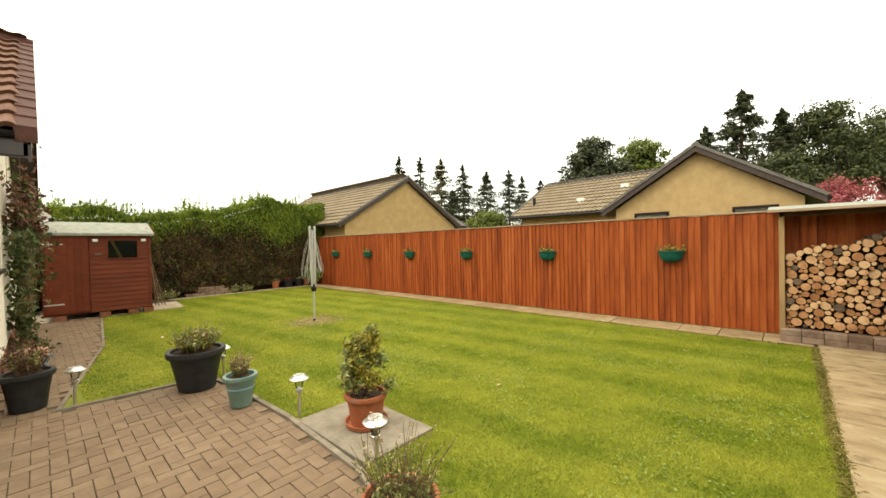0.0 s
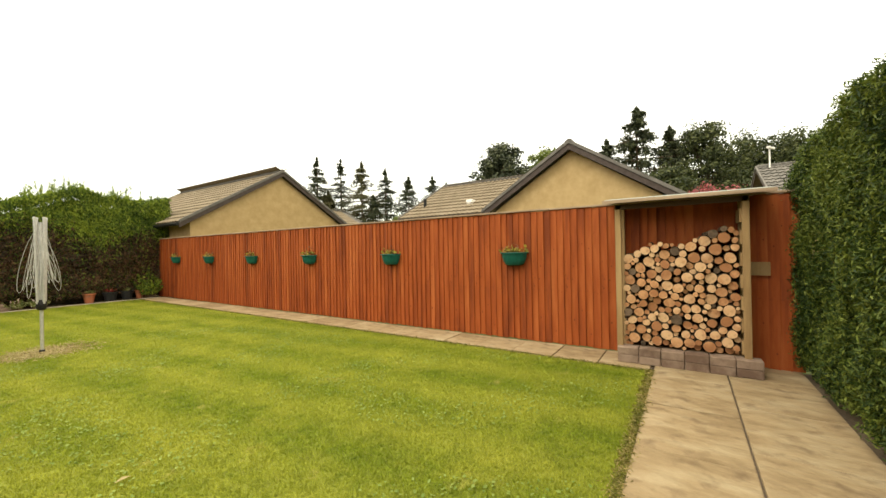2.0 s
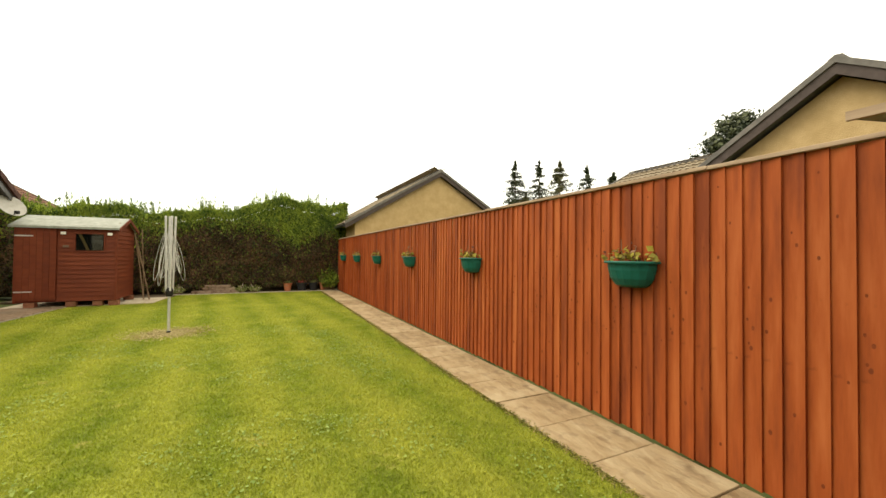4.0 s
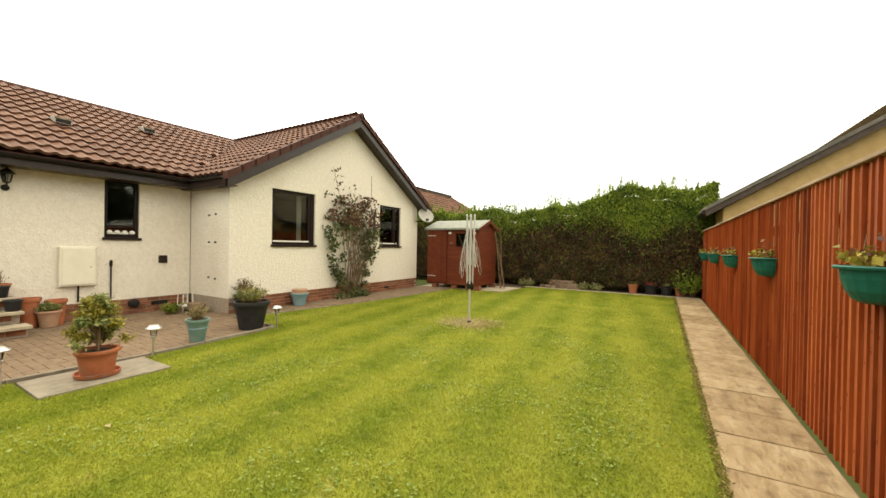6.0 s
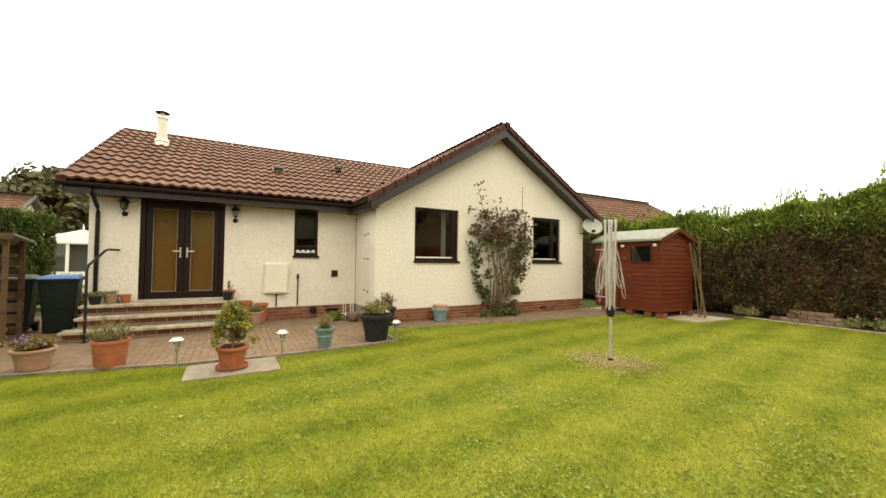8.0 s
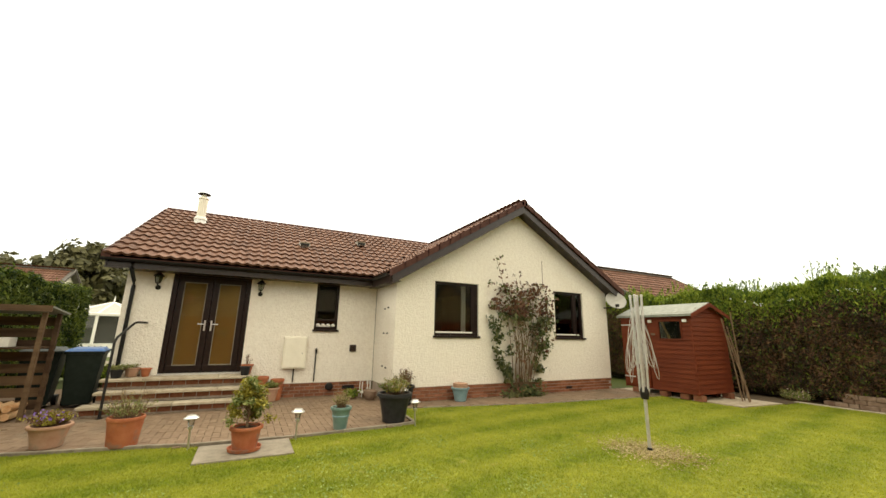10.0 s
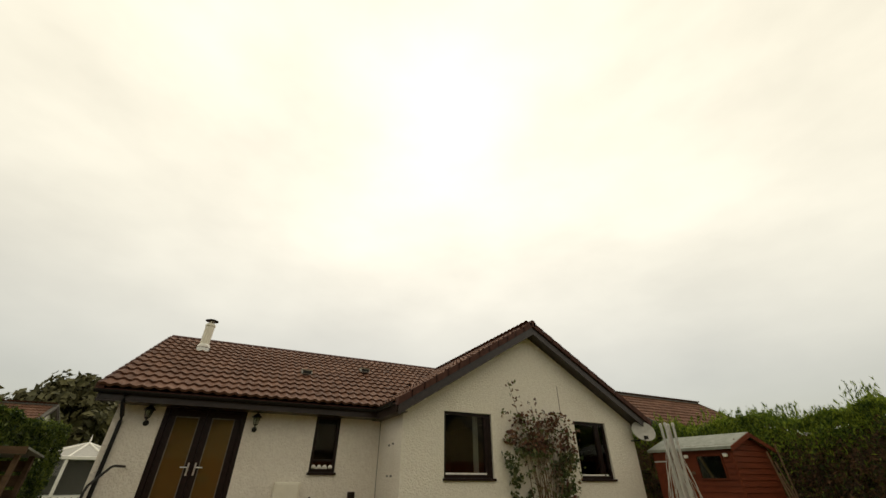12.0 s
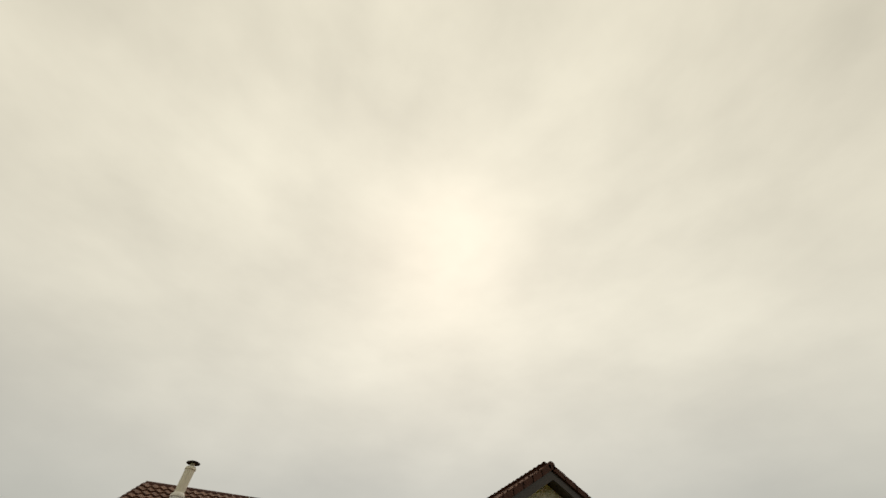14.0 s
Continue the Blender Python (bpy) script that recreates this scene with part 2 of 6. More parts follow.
M_terra = material("terracotta", [(0.3, 0.09, 0.04), (0.42, 0.15, 0.07)], scale=7, rough=0.7, each=0.15, bump=0.1, spots=(0.22, 0.14, 0.1), spot_scale=9)
M_terra2 = material("pale_clay", [(0.36, 0.2, 0.13), (0.48, 0.31, 0.21)], scale=7, rough=0.85, bump=0.15, spots=(0.3, 0.24, 0.17), spot_scale=8)
M_plum = material("charcoal_plastic", [(0.016, 0.016, 0.017), (0.03, 0.03, 0.031)], scale=9, rough=0.5, bump=0.05)
M_teal = material("glazed_teal", [(0.09, 0.165, 0.145), (0.17, 0.255, 0.225)], scale=6, rough=0.3, bump=0.05)
M_blue = material("glazed_blue_grey", [(0.14, 0.24, 0.27), (0.22, 0.33, 0.36)], scale=6, rough=0.35, bump=0.05)
M_green = material("green_plastic", [(0.005, 0.07, 0.05), (0.012, 0.11, 0.08)], scale=8, rough=0.45, bump=0.05)
M_bin = material("dark_green_bin_plastic", [(0.008, 0.014, 0.011), (0.016, 0.024, 0.019)], scale=10, rough=0.5, bump=0.08)
M_binlid = material("blue_bin_lid", [(0.02, 0.09, 0.3), (0.035, 0.14, 0.4)], scale=6, rough=0.45, bump=0.05)
M_compost = material("compost", [(0.02, 0.012, 0.007), (0.06, 0.04, 0.025)], scale=40, rough=0.95, bump=0.8, bump_scale=60, depth=0.02)
M_post = material("treated_timber", [(0.2, 0.12, 0.05), (0.36, 0.24, 0.11)], scale=8, stretch=(1, 1, 0.15), rough=0.8, each=0.2, bump=0.3)
M_oldwood = material("weathered_brown_timber", [(0.06, 0.035, 0.02), (0.14, 0.09, 0.05)], scale=8, stretch=(1, 0.15, 1), rough=0.85, each=0.3)
M_bark = material("bark", [(0.05, 0.035, 0.022), (0.16, 0.11, 0.07)], scale=14, rough=0.95, bump=0.8, bump_scale=40, depth=0.02, each=0.4)
M_logend = material("cut_log_end", [(0.32, 0.145, 0.06), (0.5, 0.27, 0.125), (0.6, 0.39, 0.21)], scale=6, rough=0.85, each=0.55, bump=0.3, bump_scale=50,
                    spots=(0.24, 0.13, 0.06), spot_scale=14, spot_range=(0.58, 0.75))
M_stone = material("walling_block", [(0.14, 0.09, 0.062), (0.27, 0.195, 0.14)], scale=7, rough=0.9, each=0.45, bump=0.5, bump_scale=25, depth=0.02)
M_hedge = leafy("conifer_hedge_spray", [(0.02, 0.042, 0.007), (0.064, 0.1, 0.014), (0.16, 0.195, 0.03)])
M_hedge2 = leafy("bright_hedge_spray", [(0.05, 0.09, 0.012), (0.15, 0.22, 0.022), (0.31, 0.38, 0.04)])
M_brown = leafy("dry_brown_spray", [(0.022, 0.013, 0.006), (0.06, 0.034, 0.015), (0.145, 0.078, 0.036)], through_light=0.08, scale=1.6)
# Very dark brown puts the shade inside the hedges into the core's colour.
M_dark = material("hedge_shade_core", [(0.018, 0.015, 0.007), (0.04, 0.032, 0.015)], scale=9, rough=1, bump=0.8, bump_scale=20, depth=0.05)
M_rose = leafy("climber_leaf", [(0.04, 0.06, 0.02), (0.09, 0.11, 0.035), (0.15, 0.15, 0.06)])
M_rosered = leafy("russet_climber_leaf", [(0.06, 0.022, 0.016), (0.13, 0.055, 0.035), (0.2, 0.11, 0.06)])
M_stem = material("woody_stem", [(0.1, 0.06, 0.035), (0.22, 0.15, 0.09)], scale=20, rough=0.9, stretch=(1, 1, 0.2))
# Needle greens include some lightening for distance haze.
M_pine = leafy("dark_pine_needles", [(0.022, 0.03, 0.015), (0.045, 0.056, 0.026), (0.085, 0.095, 0.042)], through_light=0.1)
M_olive = leafy("olive_needles", [(0.06, 0.06, 0.025), (0.14, 0.13, 0.055)], through_light=0.15)
M_decid = leafy("broad_leaf_crown", [(0.025, 0.035, 0.012), (0.055, 0.07, 0.022), (0.1, 0.11, 0.036)])
M_yellow = leafy("yellow_green_crown", [(0.09, 0.12, 0.02), (0.18, 0.21, 0.05)])
M_pink = leafy("pink_leaves", [(0.25, 0.05, 0.06), (0.42, 0.13, 0.13)])
M_autumn = leafy("golden_tips", [(0.18, 0.16, 0.02), (0.38, 0.33, 0.05)])
M_plant = leafy("bedding_leaf", [(0.11, 0.15, 0.04), (0.23, 0.27, 0.08), (0.36, 0.34, 0.13)])
M_straw = leafy("dry_stalks", [(0.32, 0.24, 0.1), (0.52, 0.43, 0.22)])
M_petal = leafy("white_pink_petal", [(0.6, 0.4, 0.35), (0.75, 0.65, 0.55)])
M_violet = leafy("violet_petal", [(0.2, 0.12, 0.4), (0.32, 0.2, 0.55)])
M_redpet = leafy("red_petal", [(0.4, 0.05, 0.05), (0.55, 0.12, 0.1)])
M_line = material("white_plastic_line", [(0.42, 0.41, 0.37), (0.55, 0.54, 0.49)], scale=10, rough=0.5, bump=0)
M_curtain = material("pale_curtain", [(0.45, 0.43, 0.38), (0.6, 0.57, 0.5)], scale=4, rough=0.9, stretch=(1, 12, 0.3))
# Dark tone that carries the dimness of interiors seen through glass.
M_room = material("interior_dimness", [(0.06, 0.055, 0.05), (0.1, 0.09, 0.08)], scale=2, rough=0.9, bump=0)
M_dish = material("grey_dish", [(0.3, 0.29, 0.26), (0.4, 0.385, 0.35)], scale=9, rough=0.5, bump=0.03)

M_glass = bpy.data.materials.new("window_glass")
M_glass.use_nodes = True
gn, gl = M_glass.node_tree.nodes, M_glass.node_tree.links
gn.clear()
g_out, g_mix, g_tr, g_gl, g_fr = (gn.new(k) for k in ("ShaderNodeOutputMaterial", "ShaderNodeMixShader", "ShaderNodeBsdfTransparent",
                                                     "ShaderNodeBsdfGlossy", "ShaderNodeFresnel"))
g_fr.inputs["IOR"].default_value = 1.5
g_tr.inputs["Color"].default_value = (0.82, 0.86, 0.84, 1)
g_gl.inputs["Roughness"].default_value = 0.02
gl.new(g_fr.outputs[0], g_mix.inputs[0])
gl.new(g_tr.outputs[0], g_mix.inputs[1])
gl.new(g_gl.outputs[0], g_mix.inputs[2])
gl.new(g_mix.outputs[0], g_out.inputs["Surface"])


# ---- mesh building ----
class Geo:
    """Collects vertices and faces of one mesh."""

    def __init__(self):
        self.v, self.f, self.m = [], [], []

    def add(self, verts, faces, mat=0):
        k = len(self.v)
        self.v += [tuple(p) for p in verts]
        self.f += [tuple(i + k for i in q) for q in faces]
        self.m += [mat] * len(faces)
        return self

    def box(self, x0, x1, y0, y1, z0, z1, mat=0, m=None):
        p = [Vector((x, y, z)) for z in (z0, z1) for y in (y0, y1) for x in (x0, x1)]
        if m:
            p = [m @ q for q in p]
        return self.add(p, [(0, 2, 3, 1), (4, 5, 7, 6), (0, 1, 5, 4), (2, 6, 7, 3), (0, 4, 6, 2), (1, 3, 7, 5)], mat)

    def prism(self, poly, z0, z1, mat=0):
        n = len(poly)
        p = [(x, y, z0) for x, y in poly] + [(x, y, z1) for x, y in poly]
        return self.add(p, [tuple(range(n - 1, -1, -1)), tuple(range(n, 2 * n))] + [(i, (i + 1) % n, n + (i + 1) % n, n + i) for i in range(n)], mat)

    def extrude(self, poly, way, mat=0):
        n, d = len(poly), Vector(way)
        p = [Vector(q) for q in poly]
        return self.add(p + [q + d for q in p], [tuple(range(n - 1, -1, -1)), tuple(range(n, 2 * n))] +
                        [(i, (i + 1) % n, n + (i + 1) % n, n + i) for i in range(n)], mat)

    def lathe(self, prof, seg=24, at=(0, 0, 0), wob=0.0, mat=0, squash=1.0):
        p, f = [], []
        for r, z in prof:
            for i in range(seg):
                a = 2 * math.pi * i / seg
                k = 1 + wob * math.sin(3 * a + z * 20)
                p.append((at[0] + r * k * math.cos(a), at[1] + r * k * math.sin(a) * squash, at[2] + z))
        for j in range(len(prof) - 1):
            for i in range(seg):
                f.append((j * seg + i, j * seg + (i + 1) % seg, (j + 1) * seg + (i + 1) % seg, (j + 1) * seg + i))
        f += [tuple(range(seg - 1, -1, -1)), tuple((len(prof) - 1) * seg + i for i in range(seg))]
        return self.add(p, f, mat)

    def tube(self, pts, r, seg=8, r1=None, mat=0):
        pts = [Vector(p) for p in pts]
        p, f, n = [], [], len(pts)
        for j, q in enumerate(pts):
            d = (pts[min(j + 1, n - 1)] - pts[max(j - 1, 0)]).normalized()
            a = d.cross(Vector((0.13, 0.21, 1)) if abs(d.z) < 0.9 else Vector((1, 0.1, 0))).normalized()
            b = d.cross(a)
            rr = r if r1 is None else r + (r1 - r) * j / max(1, n - 1)
            p += [q + (a * math.cos(2 * math.pi * i / seg) + b * math.sin(2 * math.pi * i / seg)) * rr for i in range(seg)]
        for j in range(n - 1):
            f += [(j * seg + i, j * seg + (i + 1) % seg, (j + 1) * seg + (i + 1) % seg, (j + 1) * seg + i) for i in range(seg)]
        f += [tuple(range(seg - 1, -1, -1)), tuple((n - 1) * seg + i for i in range(seg))]
        return self.add(p, f, mat)

    def mesh(self, name, mats, bevel=0.0, smooth=False):
        me = bpy.data.meshes.new(name)
        me.from_pydata(self.v, [], self.f)
        for k in (mats if isinstance(mats, (list, tuple)) else [mats]):
            me.materials.append(k)
        me.polygons.foreach_set("material_index", self.m)
        bm = bmesh.new()
        bm.from_mesh(me)
        bmesh.ops.recalc_face_normals(bm, faces=bm.faces)
        if bevel:
            edges = [e for e in bm.edges if len(e.link_faces) == 2 and e.calc_face_angle(0) > 0.6]
            bmesh.ops.bevel(bm, geom=edges, offset=bevel, segments=2, affect="EDGES", profile=0.5)
        bm.to_mesh(me)
        bm.free()
        if smooth:
            me.polygons.foreach_set("use_smooth", [True] * len(me.polygons))
            me.set_sharp_from_angle(angle=radians(40))
        return me


def part(name, g, mats, parent=None, label="", bevel=0.0, smooth=False, m=None):
    """One mesh object, under a thing or a part of it."""
    me = g if isinstance(g, bpy.types.Mesh) else g.mesh(name, mats, bevel, smooth)
    ob = new(name, me)
    if m is not None:
        ob.matrix_basis = m
    if parent:
        ob.parent = parent
    return tagged(ob, label)


def thing(name, label, category, at=(0, 0, 0), group="", kind="", turn=0):
    ob = new(name)
    ob.empty_display_size = 0.1
    ob.matrix_basis = pose(*at, 0, 0, turn)
    return tagged(ob, label, category, group, kind)


def solid(name, g, mats, label, category, kind="", bevel=0.0, smooth=False, group="", m=None):
    return tagged(part(name, g, mats, None, "", bevel, smooth, m), label, category, group, kind)


def leaves(name, centres, normals, size, mat, parent=None, seed=1, slim=0.5, droop=0.0, kind="", spread=0.9):
    """Many small folded leaves (four triangles) round the centres, facing roughly along the normals."""
    rng = np.random.default_rng(seed)
    c = np.asarray(centres, float)
    n = len(c)
    d = np.asarray(normals, float) + rng.normal(0, spread, (n, 3))
    d /= np.linalg.norm(d, axis=1)[:, None] + 1e-9
    u = np.cross(d, rng.normal(0, 1, (n, 3)))
    u[:, 2] -= droop
    u /= np.linalg.norm(u, axis=1)[:, None] + 1e-9
    w = np.cross(d, u)
    s = (size * rng.uniform(0.6, 1.35, n))[:, None]
    tip, tail = c + u * s, c - u * s
    l, r = c + w * s * slim + d * s * 0.25, c - w * s * slim + d * s * 0.25
    v = np.stack([tail, r, tip, l], 1).reshape(-1, 3)
    k = np.arange(n)[:, None] * 4
    f = np.concatenate([k + np.array([[0, 1, 2]]), k + np.array([[0, 2, 3]])], 1).reshape(-1, 3)
    me = bpy.data.meshes.new(name)
    me.vertices.add(len(v))
    me.vertices.foreach_set("co", v.ravel())
    me.loops.add(f.size)
    me.loops.foreach_set("vertex_index", f.ravel().astype(np.int32))
    me.polygons.add(len(f))
    me.polygons.foreach_set("loop_start", np.arange(0, f.size, 3, dtype=np.int32))
    me.update(calc_edges=True)
    me.materials.append(mat)
    ob = new(name, me)
    if parent:
        ob.parent = parent
    return tagged(ob, kind=kind)


rnd = random.Random(7)
nrng = np.random.default_rng(5)

# ---- ground, lawn, paths ----
EDGE_X = [(0.85, -7.35), (1.43, -7.32), (2.9, -7.05), (3.45, -6.9), (4.7, -6.84), (6.1, -6.92), (6.62, -7.0)]
g = Geo()
g.add([(-600, -600, -0.05), (600, -600, -0.05), (600, 600, -0.05), (-600, 600, -0.05)], [(0, 1, 2, 3)])
solid("ground", g, M_field, "rough grass and earth around the gardens", "ground", "structure")
LAWN = [(-0.74, 0.86), (-0.74, 16.3), (-5.6, 16.3), (-5.75, 14.15), (-7.45, 14.0), (-7.75, 10.1), (-8.4, 6.76), (-7.05, 6.66),
        (-6.95, 6.1), (-6.87, 4.7), (-6.87, 4.62), (-6.12, 4.62), (-6.12, 3.5), (-6.92, 3.5), (-7.08, 2.9), (-7.35, 1.43), (-7.35, 0.86)]
g = Geo()
g.prism(LAWN, -0.04, 0.0)
lawn_sheet = solid("lawn", g, M_lawn, "mown green lawn with pale dry patches and mowing stripes", "lawn", "structure")


def inside(px, py, poly):
    hit = np.zeros(len(px), bool)
    for (x0, y0), (x1, y1) in zip(poly, poly[1:] + poly[:1]):
        c = ((y0 > py) != (y1 > py))
        with np.errstate(divide="ignore", invalid="ignore"):
            hit ^= c & (px < (x1 - x0) * (py - y0) / (y1 - y0 + 1e-12) + x0)
    return hit


def grass_blades(name, count, box, seed, tall, mat, wide=0.006, skew=1.0):
    rng = np.random.default_rng(seed)
    px, py = rng.uniform(box[0], box[1], count), box[2] + (box[3] - box[2]) * rng.beta(1.0, skew, count)
    keep = inside(px, py, LAWN)
    px, py = px[keep], py[keep]
    n = len(px)
    a, lean = rng.uniform(0, 2 * math.pi, n), rng.normal(0, 0.012, (n, 2))
    h = tall * rng.uniform(0.5, 1.4, n)
    dx, dy = np.cos(a) * wide * rng.uniform(0.6, 1.5, n), np.sin(a) * wide * rng.uniform(0.6, 1.5, n)
    z0 = np.full(n, -0.002)
    v = np.stack([np.stack([px - dx, py - dy, z0], 1), np.stack([px + dx, py + dy, z0], 1),
                  np.stack([px + lean[:, 0], py + lean[:, 1], h], 1)], 1).reshape(-1, 3)
    me = bpy.data.meshes.new(name)
    me.vertices.add(3 * n)
    me.vertices.foreach_set("co", v.ravel())
    me.loops.add(3 * n)
    me.loops.foreach_set("vertex_index", np.arange(3 * n, dtype=np.int32))
    me.polygons.add(n)
    me.polygons.foreach_set("loop_start", np.arange(0, 3 * n, 3, dtype=np.int32))
    me.update(calc_edges=True)
    me.materials.append(mat)
    return tagged(new(name, me), "short mown grass blades of the lawn", "grass", "", "stuff")


grass_blades("grass", 430000, (-8.2, -0.7, 0.86, 16.3), 3, 0.016, M_blade, 0.0055)
grass_blades("grass", 330000, (-7.4, -0.7, 0.86, 15.0), 4, 0.018, M_blade, 0.0035, 3.2)
cl = nrng.uniform((-6.2, 1.0, 0.012), (-0.9, 9.0, 0.026), (15000, 3))
blob = np.array([noise.noise(Vector((x * 0.9, y * 0.9, 3.0))) for x, y, z in cl])
cl = cl[(blob > 0.1) & inside(cl[:, 0], cl[:, 1], LAWN)]
tagged(leaves("clover", cl, np.tile((0, 0, 1), (len(cl), 1)), 0.012, M_clover, None, 8, 0.8, spread=0.3), "low clover patches in the lawn", "clover", "", "stuff")

fr = np.random.default_rng(61)
fa = np.stack([fr.uniform(-7.3, -0.74, 5200), 0.86 + fr.normal(0.015, 0.028, 5200), fr.uniform(0.004, 0.022, 5200)], 1)
fb = np.stack([-0.74 + fr.normal(-0.015, 0.022, 6000), fr.uniform(0.86, 16.2, 6000), fr.uniform(0.004, 0.022, 6000)], 1)
fp = np.concatenate([fa, fb])
tagged(leaves("grass_fringe", fp, np.tile((0, 0, 1), (len(fp), 1)), 0.02, M_fringe, None, 62, 0.18, spread=0.5), "ragged half-dry grass fringe along the slabs", "grass", "", "stuff")

# ---- house ----
house = thing("house", "cream harled bungalow with brown pantile roof and dark brown windows", "house")
GX, FX = -8.86, -10.38        # gable wall face, recessed wall face
SL = 0.603                    # gable roof slope
GE, GZ, GR, GT = 6.62, 2.86, 10.35, 5.11


def wall_with_openings(x, thick, y0, y1, z0, z1, holes):
    """A wall in the plane x, split round its openings (y0, y1, z0, z1)."""
    ys = sorted({y0, y1, *(h[0] for h in holes), *(h[1] for h in holes)})
    zs = sorted({z0, z1, *(h[2] for h in holes), *(h[3] for h in holes)})

    def full(i, j):
        if not (0 <= i < len(ys) - 1 and 0 <= j < len(zs) - 1):
            return False
        cy, cz = (ys[i] + ys[i + 1]) / 2, (zs[j] + zs[j + 1]) / 2
        return not any(h[0] < cy < h[1] and h[2] < cz < h[3] for h in holes)

    index, verts, faces = {}, [], []

    def corner(i, j, k):
        if (i, j, k) not in index:
            index[i, j, k] = len(verts)
            verts.append((x - thick * k, ys[i], zs[j]))
        return index[i, j, k]

    for i in range(len(ys) - 1):
        for j in range(len(zs) - 1):
            if not full(i, j):
                continue
            ring = [(i, j), (i + 1, j), (i + 1, j + 1), (i, j + 1)]
            faces.append(tuple(corner(p, q, 0) for p, q in ring))
            faces.append(tuple(corner(p, q, 1) for p, q in ring[::-1]))
            for (di, dj), (p, q) in (((0, -1), (0, 1)), ((1, 0), (1, 2)), ((0, 1), (2, 3)), ((-1, 0), (3, 0))):
                if not full(i + di, j + dj):
                    faces.append((corner(*ring[q], 0), corner(*ring[p], 0), corner(*ring[p], 1), corner(*ring[q], 1)))
    return Geo().add(verts, faces)


WL, WR = (7.83, 9.07, 1.47, 2.77), (11.62, 12.72, 1.47, 2.77)
DR, SW = (2.36, 3.86, 0.58, 2.73), (5.32, 5.88, 1.56, 2.7)
g = wall_with_openings(GX, 0.3, 6.85, 13.72, 0.33, 3.0, [WL, WR])
part("wall", g, M_harl, house)
g = Geo().extrude([(GX, 6.85, 3.0), (GX, 13.72, 3.0), (GX, 13.72, 3.01), (GX, GR, GT - 0.12), (GX, 6.85, 3.01)], (-0.3, 0, 0))
part("gable", g, M_harl, house)
part("wall", wall_with_openings(FX, 0.3, 1.58, 6.84, 0.33, 2.84, [DR, SW]), M_harl, house)
part("wall", Geo().box(FX + 0.002, GX - 0.302, 6.85, 7.13, 0.33, 2.94), M_harl, house)
part("wall", Geo().box(-18.5, GX - 0.302, 13.42, 13.72, 0.0, 3.0), M_harl, house)
part("wall", Geo().box(-18.8, -18.5, 1.58, 13.72, 0.0, 2.9), M_harl, house)
part("wall", Geo().box(-18.5, FX - 0.302, 1.58, 1.88, 0.0, 2.9), M_harl, house)
g = Geo().extrude([(FX - 0.4, 1.58, 2.9), (-18.4, 1.58, 2.9), (-14.4, 1.58, 4.85)], (0, 0.3, 0))
part("gable", g, M_harl, house)
# Plain rooms; their dimness comes from the dark colour.
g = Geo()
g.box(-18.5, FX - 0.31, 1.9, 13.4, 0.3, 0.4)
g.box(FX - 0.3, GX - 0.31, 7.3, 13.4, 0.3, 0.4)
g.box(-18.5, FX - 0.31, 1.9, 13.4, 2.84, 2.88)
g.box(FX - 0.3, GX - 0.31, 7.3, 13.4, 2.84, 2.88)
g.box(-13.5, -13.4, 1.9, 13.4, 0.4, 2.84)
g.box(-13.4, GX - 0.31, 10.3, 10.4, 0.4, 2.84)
part("interior", g, M_room, house, "plain rooms behind the windows, dimness put into their dark colour")

# brick plinth, each brick its own piece
plinth = part("plinth", Geo().box(GX - 0.25, GX - 0.012, 6.86, 13.7, 0, 0.33).box(FX - 0.25, FX - 0.012, 1.6, 6.84, 0, 0.33)
              .box(FX + 0.0, GX - 0.26, 6.862, 7.05, 0, 0.33), M_mortar, house, "red brick base course")
brick_me = Geo().box(-0.012, 0.012, -0.1065, 0.1065, -0.032, 0.032).mesh("brick", M_brick)


def brick_row(x, ya, yb):
    for j in range(4):
        y = ya + (0.11 if j % 2 else 0.0) + 0.107
        while y < yb - 0.08:
            part("brick", brick_me, None, plinth, m=pose(x - 0.012, y, 0.06 + j * 0.076))
            y += 0.225


brick_row(GX, 6.86, 13.72)
brick_row(FX, 4.12, 6.84)
for yy in (8.5, 11.9):
    part("air_brick", Geo().box(GX - 0.006, GX + 0.006, yy, yy + 0.21, 0.1, 0.165), M_iron, house, "dark air vent in the brick base")
part("air_brick", Geo().box(FX - 0.006, FX + 0.006, 6.1, 6.4, 0.16, 0.24), M_iron, house)

# roof decks
roof = part("roof", Geo()
            .extrude([(-8.53, GE, GZ - 0.02), (-8.53, GR, GT - 0.02), (-8.53, GR, GT - 0.12), (-8.53, GE, GZ - 0.12)], (-6.6, 0, 0))
            .extrude([(-8.53, 14.08, GZ - 0.02), (-8.53, GR, GT - 0.02), (-8.53, GR, GT - 0.12), (-8.53, 14.08, GZ - 0.12)], (-6.6, 0, 0))
            .add([(-9.95, 1.27, 2.86), (-14.4, 1.27, 5.06), (-14.4, 10.1, 5.06), (-9.95, 6.66, 2.86),
                  (-9.95, 1.27, 2.8), (-14.4, 1.27, 5.0), (-14.4, 10.1, 5.0), (-9.95, 6.66, 2.8)],
                 [(0, 1, 2, 3), (7, 6, 5, 4), (0, 4, 5, 1), (0, 3, 7, 4)])
            .extrude([(-14.4, 1.27, 5.06), (-18.9, 1.27, 2.84), (-18.9, 1.27, 2.78), (-14.4, 1.27, 4.98)], (0, 12.5, 0)),
            M_tile_dark, house, "brown-red concrete pantile roof")

